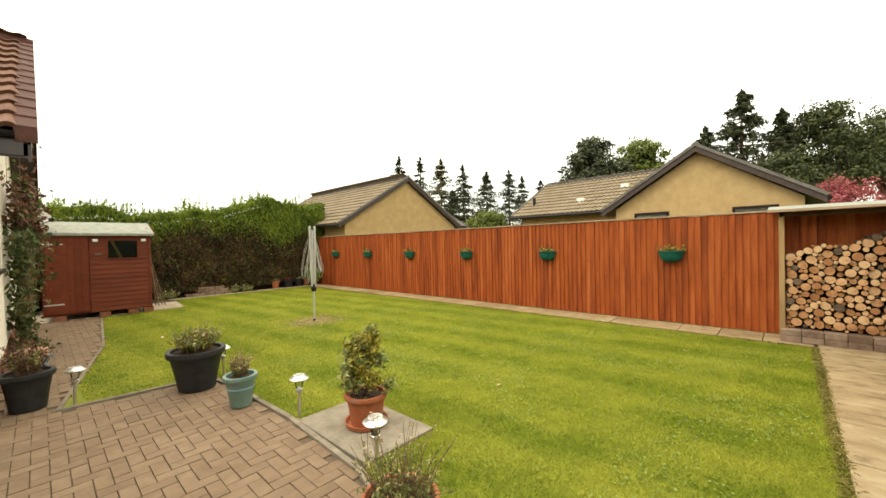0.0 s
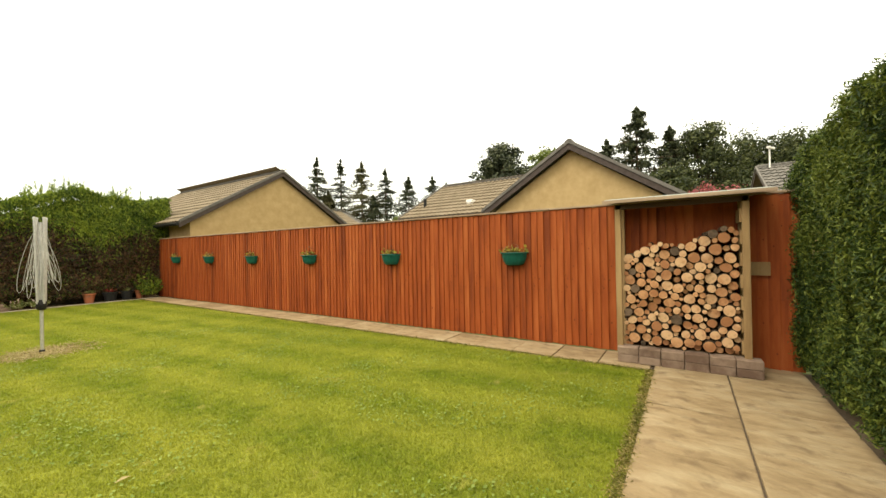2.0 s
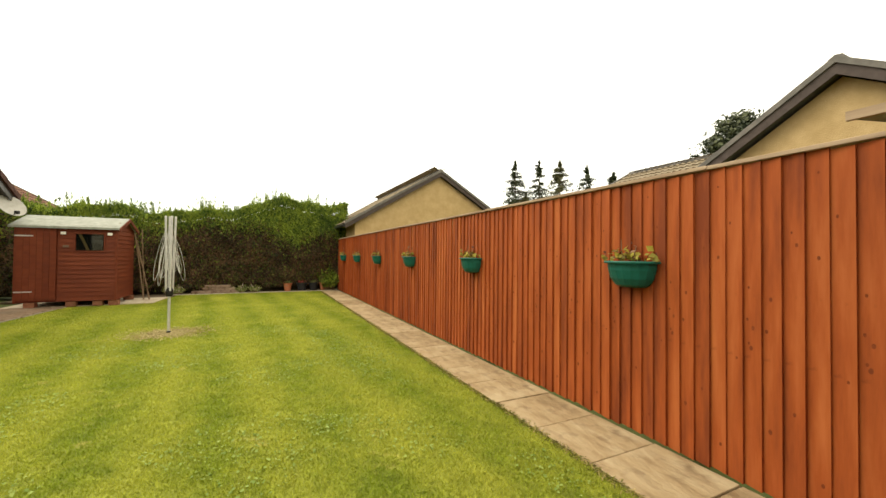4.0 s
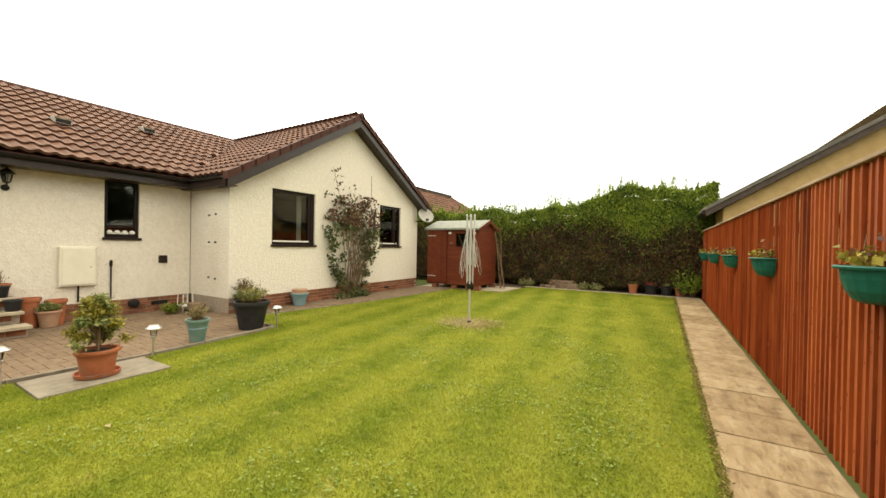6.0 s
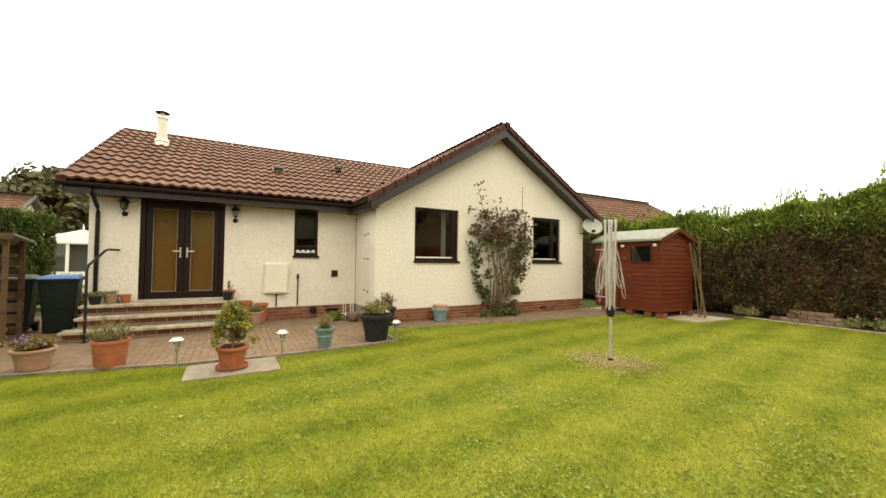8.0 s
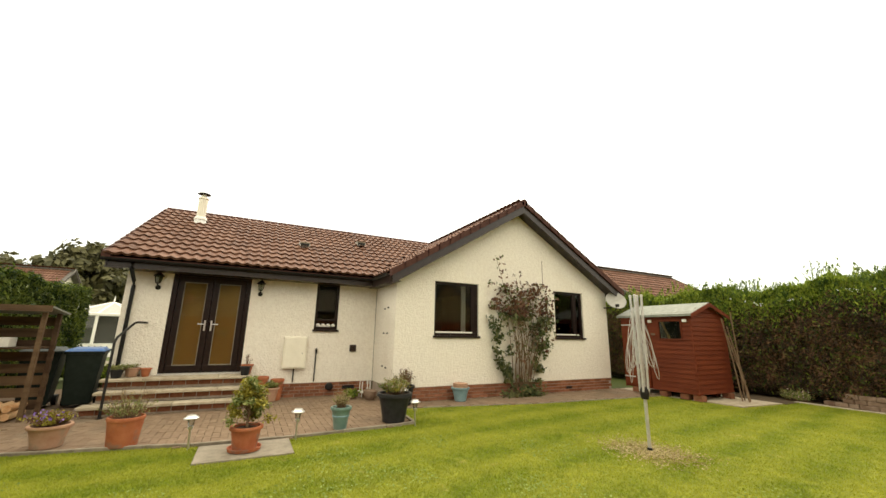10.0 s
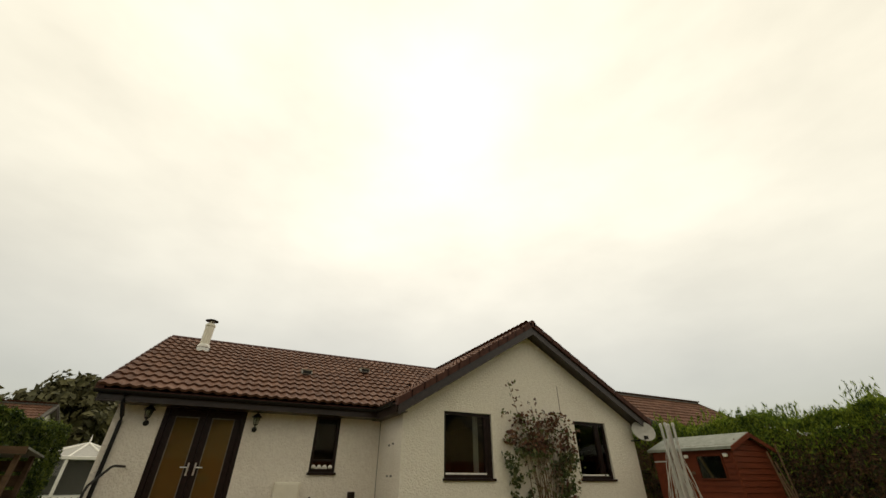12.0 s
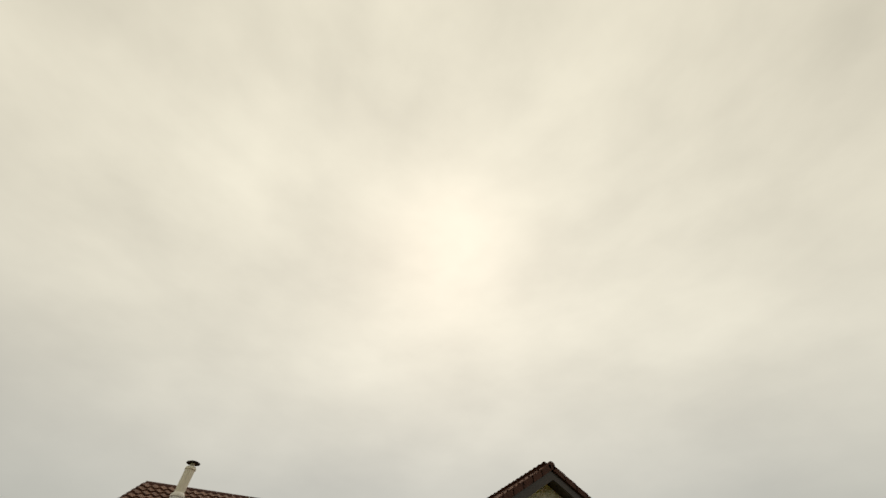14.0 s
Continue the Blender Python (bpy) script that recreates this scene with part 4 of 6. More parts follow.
for i in range(10):
    part("slab", slab_big, None, path, m=pose(-0.45 - i * 0.905, 0.49, rnd.uniform(-0.003, 0.003), 0, 0, 180 * (i % 2)))
    part("slab", slab_big, None, path, m=pose(-0.15 - i * 0.905, -0.235, rnd.uniform(-0.003, 0.003), 0, 0, 180 * ((i + 1) % 2)))

# ---- patio: block paving, edging, steps ----
patio = thing("patio", "brown clay block paved patio", "patio", kind="structure")
PAT = [(-9.0, -0.7), (-9.0, 0.86), (-7.42, 0.86), (-7.4, 1.43), (-7.13, 2.9), (-6.97, 3.45), (-6.92, 4.7), (-7.0, 6.1), (-7.1, 6.6), (-8.44, 6.72),
       (-7.8, 10.1), (-7.5, 13.95), (-8.85, 13.95), (-8.85, 6.84), (FX, 6.84), (FX, 1.3), (-13.5, 1.3), (-13.5, -0.7)]
part("bed", Geo().prism(PAT, -0.045, 0.006), M_joint, patio)
bw = 0.1035
cells = []
for i in range(-130, -65):
    for j in range(-8, 136):
        mm = (i - j) % 4
        if mm == 0:
            cells.append(((i + 1) * bw, (j + 0.5) * bw, 0))
        elif mm == 3:
            cells.append(((i + 0.5) * bw, (j + 1) * bw, 90))
arr = np.array(cells)
ok = inside(arr[:, 0], arr[:, 1], PAT)
cells = [c for c, o in zip(cells, ok) if o]
paver_g = Geo().box(-bw + 0.0025, bw - 0.0025, -bw / 2 + 0.0025, bw / 2 - 0.0025, -0.03, 0.022)
paver_me = paver_g.mesh("paver", M_paver, bevel=0.004)
cells.sort(key=lambda c: (c[0] + 7.7) ** 2 + (c[1] - 4.2) ** 2)
for x, y, a in cells[:300]:
    part("paver", paver_me, None, patio, m=pose(x, y, rnd.uniform(-0.003, 0.002), rnd.uniform(-0.3, 0.3), rnd.uniform(-0.3, 0.3), a))
g = Geo()
for x, y, a in cells[300:]:
    mm = pose(x, y, rnd.uniform(-0.003, 0.002), rnd.uniform(-0.3, 0.3), rnd.uniform(-0.3, 0.3), a)
    g.box(-bw + 0.0025, bw - 0.0025, -bw / 2 + 0.0025, bw / 2 - 0.0025, -0.03, 0.022, 0, mm)
tagged(part("pavers", g, M_paver_far, patio), kind="stuff")

edging = thing("edging", "low grey concrete lawn edging", "edging", kind="structure")


def edge_run(pts, step=0.6, w=0.05, top=0.045, mat=M_concrete):
    for (x0, y0), (x1, y1) in zip(pts, pts[1:]):
        L = math.hypot(x1 - x0, y1 - y0)
        n = max(1, round(L / step))
        a = math.degrees(math.atan2(y1 - y0, x1 - x0))
        for k in range(n):
            t = (k + 0.5) / n
            part("edging_block", Geo().box(-L / n / 2 + 0.003, L / n / 2 - 0.003, -w / 2, w / 2, -0.04, top), mat, edging, bevel=0.006,
                 m=pose(x0 + (x1 - x0) * t, y0 + (y1 - y0) * t, rnd.uniform(-0.004, 0.004), 0, 0, a))


edge_run([(-7.39, 0.9), (-7.36, 1.43), (-7.1, 2.9), (-6.95, 3.45), (-6.895, 4.7), (-6.97, 6.1), (-7.06, 6.63), (-8.46, 6.74)])
edge_run([(-8.41, 6.79), (-7.77, 10.1), (-7.47, 13.95)], w=0.04, top=0.02)
edge_run([(-5.6, 16.36), (-0.1, 16.36)], w=0.14, top=0.02, mat=M_tread)
solid("paving_slab", Geo().box(-6.86, -6.13, 3.51, 4.61, -0.03, 0.02), M_concrete, "grey concrete slab let into the lawn edge", "slab", "structure", bevel=0.006)
solid("shed_slab", Geo().prism([(-8.8, 13.97), (-7.4, 13.97), (-5.68, 14.1), (-5.55, 15.6), (-8.8, 15.6)], -0.03, 0.025), M_tread, "pale concrete base under the shed", "slab", "structure")
solid("soil_bed", Geo().prism([(-9.5, 15.62), (-5.5, 15.62), (-5.5, 16.45), (0, 16.45), (0, 18), (-9.5, 18)], -0.045, 0.015), M_earth, "dark bare soil under the hedge", "soil", "structure")

steps = thing("steps", "three wide buff slab steps with brick risers up to the door", "steps", kind="structure")
for k, (xf, ya, yb, zt) in enumerate(((-9.3, 1.5, 4.16, 0.2), (-9.58, 1.62, 4.13, 0.39), (-9.86, 1.6, 4.1, 0.58))):
    rs = part("riser", Geo().box(FX + 0.003, xf - 0.122, ya + 0.03, yb - 0.03, 0.0 if k == 0 else zt - 0.19, zt - 0.05), M_mortar, steps, "red brick riser")
    y = ya + 0.14
    while y < yb - 0.12:
        part("brick", Geo().box(xf - 0.128, xf - 0.108, y - 0.1, y + 0.1, zt - 0.145, zt - 0.065), M_brick, rs)
        y += 0.215
    n = 4
    for q in range(n):
        w = (yb - ya) / n
        part("tread", Geo().box(FX + 0.003 if k == 2 else xf - 0.33, xf, ya + q * w + 0.003, ya + (q + 1) * w - 0.003, zt - 0.05, zt), M_tread, steps, bevel=0.008)
rail = thing("handrail", "black painted tubular steel handrail beside the steps", "handrail")
part("post", Geo().tube([(-9.25, 1.86, 0.0), (-9.25, 1.86, 1.25), (-9.3, 1.87, 1.34), (-9.85, 1.96, 1.6), (-9.95, 1.98, 1.62), (-10.36, 2.05, 1.62)], 0.021, 10), M_iron, rail, smooth=True)
part("foot", Geo().lathe([(0.05, 0.0), (0.05, 0.03)], 12, (-9.25, 1.86, 0)), M_iron, rail)

# ---- hedges ----
def hedge(name, label, x0, x1, y0, y1, top, count, size, face, seed, green, brown=None, brown_to=0.0):
    """Dense clipped hedge: solid core coloured dark for inner shade, and many sprays over the seen sides. top(x) is its
    height.
    """
    h = thing(name, label, "hedge")
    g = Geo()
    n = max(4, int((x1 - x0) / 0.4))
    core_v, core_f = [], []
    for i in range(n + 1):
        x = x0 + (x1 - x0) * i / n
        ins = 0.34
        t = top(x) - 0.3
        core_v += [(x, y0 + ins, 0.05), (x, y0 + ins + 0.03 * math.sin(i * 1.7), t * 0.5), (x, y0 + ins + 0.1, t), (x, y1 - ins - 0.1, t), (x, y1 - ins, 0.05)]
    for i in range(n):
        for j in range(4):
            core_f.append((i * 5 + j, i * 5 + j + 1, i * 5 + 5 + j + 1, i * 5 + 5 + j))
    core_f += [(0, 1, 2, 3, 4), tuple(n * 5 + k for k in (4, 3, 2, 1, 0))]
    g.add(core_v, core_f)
    part("core", g, M_dark, h, "solid core coloured dark to stand for inner shade")
    r = np.random.default_rng(seed)
    P, N = [], []
    tops = np.array([top(x) for x in np.linspace(x0, x1, 60)])
    w = r.beta(1.0, 1.0, count)
    xs = x0 + (x1 - x0) * w
    hs = np.interp(xs, np.linspace(x0, x1, 60), tops)
    kind = r.random(count)
    zs = r.uniform(0.05, 1, count) * hs
    bump = np.array([0.1 * noise.noise(Vector((x * 1.7, z * 1.7, seed))) + 0.09 * noise.noise(Vector((x * 5, z * 2.2, seed + 9))) for x, z in zip(xs, zs)])
    ys = (y0 if face < 0 else y1) - face * 0.06 + bump + r.normal(0, 0.035, count)
    P.append(np.stack([xs, ys, zs], 1))
    N.append(np.tile((0, face, 0.35), (count, 1)))
    m = count // 3
    xt = r.uniform(x0, x1, m)
    yt = r.uniform(y0 + 0.02, y1 - 0.02, m)
    zt = np.interp(xt, np.linspace(x0, x1, 60), tops) - 0.08 + np.abs(r.normal(0, 0.06, m)) + np.array([0.12 * noise.noise(Vector((x * 2.1, y * 2.1, seed))) for x, y in zip(xt, yt)])
    P.append(np.stack([xt, yt, zt], 1))
    N.append(np.tile((0, 0, 1), (m, 1)))
    m2 = count // 14
    for xe, d in ((x0, -1), (x1, 1)):
        he = top(xe)
        P.append(np.stack([xe + d * np.abs(r.normal(0, 0.05, m2)), r.uniform(y0, y1, m2), r.uniform(0.05, he, m2)], 1))
        N.append(np.tile((d, 0, 0.3), (m2, 1)))
    P, N = np.concatenate(P), np.concatenate(N)
    if brown:
        lim = brown_to + 0.75 * np.array([noise.noise(Vector((x * 0.6, 0.3, z * 0.5))) for x, y, z in P]) + r.normal(0, 0.3, len(P))
        isb = P[:, 2] < lim
        hole = np.array([noise.noise(Vector((x * 1.3, z * 1.1, 7.0))) for x, y, z in P])
        keep = ~(isb & ((P[:, 2] < 0.25 + 0.3 * hole) & (r.random(len(P)) < 0.8)))
        gm = ~isb & keep
        leaves("green_foliage", P[gm], N[gm], size, green, h, seed, 0.24, -0.9, kind="stuff")
        bm_ = isb & keep
        mix = r.random(len(P)) < 0.15
        leaves("dry_foliage", P[bm_ & ~mix], N[bm_ & ~mix], size * 0.75, brown, h, seed + 1, 0.3, -0.5, kind="stuff")
        leaves("green_foliage", P[bm_ & mix], N[bm_ & mix], size * 0.9, M_hedge, h, seed + 2, 0.3, -0.5, kind="stuff")
    else:
        leaves("foliage", P, N, size, green, h, seed, 0.3, kind="stuff")
    return h


def back_top(x):
    return 2.9 + 0.6 * max(0.0, min(1.0, (x + 4.4) / 1.6)) + 0.12 * math.sin(x * 2.3) + 0.06 * math.sin(x * 5.1)


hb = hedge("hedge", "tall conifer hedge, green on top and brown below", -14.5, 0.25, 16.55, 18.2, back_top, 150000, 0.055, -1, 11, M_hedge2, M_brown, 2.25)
r = np.random.default_rng(77)
tip = []
for k in range(760):
    x, y = r.uniform(-12, 0.2), r.uniform(16.6, 17.9)
    hgt = 0.12 + 0.5 * r.random() ** 1.6 * (0.7 + 0.6 * math.sin(x * 1.7) ** 2)
    for q in range(26):
        t = r.random()
        tip.append((x + r.normal(0, 0.05 * (1.2 - t)), y + r.normal(0, 0.05 * (1.2 - t)), back_top(x) - 0.16 + hgt * t))
leaves("top_growth", tip, np.tile((0, -0.3, 0.4), (len(tip), 1)), 0.058, M_hedge2, hb, 5, 0.22, -1.9)
g = Geo()
for k in range(26):
    x = -8 + k * 0.31 + rnd.uniform(-0.1, 0.1)
    g.tube([(x, 17.1, 0), (x + rnd.uniform(-0.1, 0.1), 17.0, 0.8), (x + rnd.uniform(-0.2, 0.2), 16.95, 1.7)], 0.045, 6, 0.02)
part("stems", g, M_bark, hb, "bare woody stems at the foot")


def side_top(x):
    return 2.6 - 0.22 * max(0.0, min(1.0, (x + 0.9) / 1.0)) + 0.05 * math.sin(x * 1.9) + 0.03 * math.sin(x * 6.3)


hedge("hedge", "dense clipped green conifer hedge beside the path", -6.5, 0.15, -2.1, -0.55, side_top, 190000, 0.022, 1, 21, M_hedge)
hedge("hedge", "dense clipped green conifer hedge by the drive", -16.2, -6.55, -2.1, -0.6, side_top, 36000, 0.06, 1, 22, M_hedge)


# ---- neighbouring houses ----
def neighbour(name, label, ridge_a, ridge_b, half, eave_z, wall_mat, tile_mat, front=None, over=0.35, tiles=True):
    """Gabled house: ridge from a to b (level), half its width, eave height."""
    h = thing(name, label, "house")
    a, b = Vector(ridge_a), Vector(ridge_b)
    along = (b - a).normalized()
    side = Vector((-along.y, along.x, 0))
    zr = a.z
    wa, wb = a + along * over, b - along * over
    wv = []
    for p in (wa, wb):
        for s in (-1, 1):
            q = p + side * s * (half - 0.4)
            wv += [(q.x, q.y, -0.05), (q.x, q.y, eave_z + 0.05)]
        wv.append((p.x, p.y, zr - 0.16))
    part("wall", Geo().add(wv, [(0, 1, 4, 3, 2), (5, 7, 8, 9, 6), (0, 5, 6, 1), (2, 3, 8, 7)]), wall_mat, h)
    rf = Geo()
    for s in (-1, 1):
        e = side * s * half
        ea, eb = Vector((a.x + e.x, a.y + e.y, eave_z)), Vector((b.x + e.x, b.y + e.y, eave_z))
        dn = Vector((0, 0, -0.1))
        rf.add([a, b, eb, ea, a + dn, b + dn, eb + dn, ea + dn], [(0, 1, 2, 3), (7, 6, 5, 4), (3, 2, 6, 7), (0, 3, 7, 4), (1, 5, 6, 2)])
    roof_ = part("roof", rf, M_tile_grey, h)
    if tiles:
        pl = []
        L = (b - a).length
        for s in (-1, 1):
            e = side * s * half
            o = Vector(((b if s > 0 else a).x + e.x, (b if s > 0 else a).y + e.y, eave_z))
            u = Vector((-e.x, -e.y, zr - eave_z))
            ac = -along if s > 0 else along
            rows = int(u.length / 0.375)
            un = u.normalized()
            for i in range(rows + 1):
                for j in range(int(L / TW)):
                    pl.append(slope_matrix(o + un * i * TG + ac * j * TW, ac, un))
        join_tiles("roof_tiles", pl, tile_mat, roof_)
    part("ridge", Geo().tube([a + Vector((0, 0, 0.02)), b + Vector((0, 0, 0.02))], 0.12, 8), M_tile_grey, roof_)
    for p, d in ((a, -1), (b, 1)):
        for s in (-1, 1):
            e = side * s * half
            q = Vector((p.x + e.x, p.y + e.y, eave_z))
            top_ = Vector(p)
            dn, up_ = Vector((0, 0, -0.17)), Vector((0, 0, 0.1))
            part("barge_board", Geo().extrude([q, top_, top_ + dn, q + dn], along * 0.03 * d), M_barge, h)
            part("verge", Geo().extrude([q + up_, top_ + up_, top_, q], along * 0.06 * d), M_tile_grey, h)
    for s in (-1, 1):
        e = side * s * (half + 0.04)
        part("gutter", Geo().tube([(a.x + e.x, a.y + e.y, eave_z - 0.05), (b.x + e.x, b.y + e.y, eave_z - 0.05)], 0.055, 8), M_gut, h)
    return h


neighbour("neighbour_house", "tan rendered bungalow with grey-brown tiled gable roof", (3.78, 14.75, 4.92), (3.78, 24, 4.92), 3.9, 2.6, M_tan, M_tile_tan, over=0.15)
nb = neighbour("neighbour_house", "tan rendered bungalow wing with grey verge tiles", (4.9, 3.2, 4.42), (10.5, 3.2, 4.42), 2.75, 2.66, M_tan, M_tile_tan, over=0.2)
nh = neighbour("neighbour_house", "tan rendered bungalow with buff tiled roof", (9.8, 4.3, 4.6), (9.8, 10.5, 4.6), 3.55, 2.8, M_tan, M_tile_tan)
for yy, zz in ((7.55, 3.35), (6.1, 3.9)):
    part("roof_vent", Geo().box(6.3 + (zz - 2.8) * 1.97 - 0.15, 6.3 + (zz - 2.8) * 1.97 + 0.1, yy, yy + 0.3, zz - 0.05, zz + 0.14), M_white, nh, "pale roof vent", bevel=0.02)
part("vent_pipe", Geo().tube([(7.3, 9.9, 3.2), (7.3, 9.9, 3.7)], 0.07, 10), M_iron, nh)
for yy in (1.35, 3.95):
    w = part("window", Geo().box(5.04, 5.1, yy, yy + 1.0, 1.2, 1.26).box(5.04, 5.1, yy, yy + 1.0, 2.47, 2.54)
             .box(5.04, 5.1, yy, yy + 0.07, 1.26, 2.47).box(5.04, 5.1, yy + 0.93, yy + 1.0, 1.26, 2.47), M_upvc, nb)
    part("blind", Geo().box(5.078, 5.09, yy + 0.07, yy + 0.93, 1.26, 2.47), M_curtain, w, "pale blind behind the glass")
    part("pane", Geo().box(5.055, 5.062, yy + 0.07, yy + 0.93, 1.26, 2.47), M_glass, w)
neighbour("neighbour_house", "bungalow with pale tiled roof", (9.0, 23.8, 4.75), (15.4, 23.8, 4.75), 3.2, 3.1, M_tan, M_tile_tan)
nd = neighbour("neighbour_house", "bungalow with dark brown tiled roof and aerial", (15.0, -12, 4.75), (15.0, -2.1, 4.75), 3.6, 3.0, M_tan, M_tile_grey)
part("aerial", Geo().tube([(14.8, -2.5, 4.6), (14.8, -2.5, 5.6)], 0.03, 6).tube([(14.5, -2.4, 5.5), (15.2, -2.7, 5.55)], 0.05, 6), M_white, nd, "white television aerial")
neighbour("neighbour_house", "bungalow with brown-red tiled roof behind the hedge", (-14.5, 18.6, 5.0), (-14.5, 26.2, 5.0), 3.7, 2.85, M_harl, M_tile_far)
neighbour("neighbour_house", "cream house with red tiled roof across the road", (-38, -20, 5.6), (-38, -8.2, 5.6), 4.2, 3.0, M_harl, M_tile_far)

# ---- conservatory across the road ----
con = thing("conservatory", "white framed glazed conservatory with pale roof", "conservatory", (-29.5, -3.4, 0))
R = 2.3
pts = [(R * math.cos(2 * math.pi * k / 10), R * math.sin(2 * math.pi * k / 10)) for k in range(10)]
# Solid dark block added behind the panes in place of a dim room.
part("interior", Geo().prism([(x * 0.8, y * 0.8) for x, y in pts], 0.66, 2.1), M_room, con, "solid dark block standing for the dim inside of the conservatory")
part("base", Geo().prism([(x * 0.99, y * 0.99) for x, y in pts], -0.05, 0.65), M_white, con)
for k in range(10):
    (xa, ya), (xb, yb) = pts[k], pts[(k + 1) % 10]
    part("mullion", Geo().tube([(xa, ya, 0.6), (xa, ya, 2.15)], 0.07, 6), M_white, con)
    part("pane", Geo().add([(xa, ya, 0.65), (xb, yb, 0.65), (xb, yb, 2.1), (xa, ya, 2.1)], [(0, 1, 2, 3)]), M_glass, con)
    part("rafter", Geo().tube([(xa * 1.04, ya * 1.04, 2.2), (0, 0, 2.95)], 0.05, 6), M_white, con)
part("eaves_beam", Geo().lathe([(R * 0.98, 2.1), (R * 1.05, 2.12), (R * 1.05, 2.24), (R * 0.98, 2.26)], 10), M_white, con)
part("roof", Geo().lathe([(R * 1.02, 2.2), (0.05, 2.93)], 10), M_dish, con, "translucent pale roof")
part("finial", Geo().lathe([(0.06, 2.9), (0.03, 3.0), (0.05, 3.08), (0.005, 3.35)], 8), M_white, con)


# ---- trees ----
def conifer(name, label, at, tall, wide, mat, seed, base=0.06, dense=1.0, layers=34):
    t = thing(name, label, "tree", at)
    r = random.Random(seed)
    part("trunk", Geo().tube([(0, 0, -0.1), (0.05, 0.03, tall * 0.5), (0, 0, tall)], 0.016 * tall + 0.05, 8, 0.02), M_bark, t)
    P, N, g = [], [], Geo()
    k_ = wide / 2.4
    for i in range(layers):
        f = (i + r.random() * 0.8) / layers
        z = tall * (base + (1 - base) * f)
        rad = 1.7 * wide * min(1.0, 1.25 * (1 - f)) ** 0.9 * r.uniform(0.6, 1.25) + 0.04
        for k in range(r.randint(4, 7)):
            a = r.uniform(0, 6.283)
            L = rad * r.uniform(0.35, 1.1)
            rise = L * r.uniform(-0.3, 0.08)
            g.tube([(0, 0, z), (L * 0.5 * math.cos(a), L * 0.5 * math.sin(a), z + rise * 0.3), (L * math.cos(a), L * math.sin(a), z + rise + 0.08 * L)], 0.035 * k_, 4, 0.008)
            for q in range(int(46 * dense)):
                u = r.uniform(0.2, 1.04)
                P.append((L * u * math.cos(a) + r.gauss(0, 0.03 + 0.08 * L), L * u * math.sin(a) + r.gauss(0, 0.03 + 0.08 * L), z + rise * u * u - abs(r.gauss(0, 0.11 * k_)) + r.gauss(0, 0.05)))
                N.append((0, 0, 1))
    for q in range(40):
        u = r.random()
        P.append((r.gauss(0, 0.12 * (1 - u) * k_), r.gauss(0, 0.12 * (1 - u) * k_), tall * (0.93 + 0.075 * u)))
        N.append((1, 0, 0.3))
    tagged(part("limbs", g, M_bark, t), kind="stuff")
    leaves("crown", P, N, 0.12 * k_, mat, t, seed, 0.36, 0.35)
    return t


def broadleaf(name, label, at, tall, wide, mat, seed, clumps=60, per=60, leaf=0.13):
    t = thing(name, label, "tree", at)
    r = random.Random(seed)
    part("trunk", Geo().tube([(0, 0, -0.1), (0.1, 0, tall * 0.3), (0.05, 0.1, tall * 0.75)], 0.03 * tall, 8, 0.05), M_bark, t)
    g, P, N = Geo(), [], []
    for k in range(clumps):
        a, e = r.uniform(0, 6.283), r.uniform(-0.5, 1.45)
        rr = r.uniform(0.45, 1.0)
        c = Vector((wide * rr * math.cos(a) * math.cos(e), wide * rr * math.sin(a) * math.cos(e), tall * 0.6 + tall * 0.38 * rr * math.sin(e)))
        if k % 3 == 0:
            g.tube([(0, 0, tall * 0.3), c * 0.5 + Vector((0, 0, tall * 0.25)), c], 0.06, 5, 0.015)
        s = wide * r.uniform(0.14, 0.27)
        for q in range(per):
            d = Vector((r.gauss(0, 1), r.gauss(0, 1), r.gauss(0, 0.7)))
            P.append(c + d * s * 0.55)
            N.append((d.x, d.y, d.z + 0.6))
    tagged(part("limbs", g, M_bark, t), kind="stuff")
    leaves("crown", [tuple(p) for p in P], N, leaf, mat, t, seed, 0.6)
    return t


FWD, RGT, EYE = Vector((0.843, 0.538, 0)), Vector((0.538, -0.843, 0)), Vector((-6.75, 0.61, 0))


def beyond(depth, across, up):
    """Ground place and height of something seen past the fence, by its slopes across and up."""
    p = EYE + FWD * depth + RGT * depth * across
    return (p.x, p.y, 0), 1.52 + depth * up


for dep, ac, upw, wide, mt, sd in ((38, -0.328, 0.252, 2.4, M_pine, 1), (40, -0.266, 0.246, 2.2, M_pine, 2), (37, -0.21, 0.238, 2.5, M_olive, 3),
                                   (39, -0.148, 0.219, 2.4, M_pine, 4), (36, -0.086, 0.194, 2.3, M_pine, 5), (40, -0.024, 0.195, 2.2, M_pine, 6),
                                   (44, 0.012, 0.178, 2.0, M_pine, 7), (45, 0.06, 0.165, 2.0, M_pine, 8), (38, -0.3, 0.16, 3.0, M_olive, 18), (36, -0.18, 0.15, 2.6, M_pine, 19),
                                   (34, 0.52, 0.362, 2.6, M_pine, 9), (34, 0.605, 0.31, 2.5, M_pine, 10), (36, 0.44, 0.28, 2.2, M_pine, 20)):
    far_by = 1.6 if ac < 0.1 else 1.0
    at, tall = beyond(dep * far_by, ac, upw)
    conifer("conifer_tree", "tall dark conifer behind the houses" if mt is M_pine else "olive-tinged conifer behind the houses", at, tall, wide * (1.45 if far_by > 1 else 1.55), mt, sd)
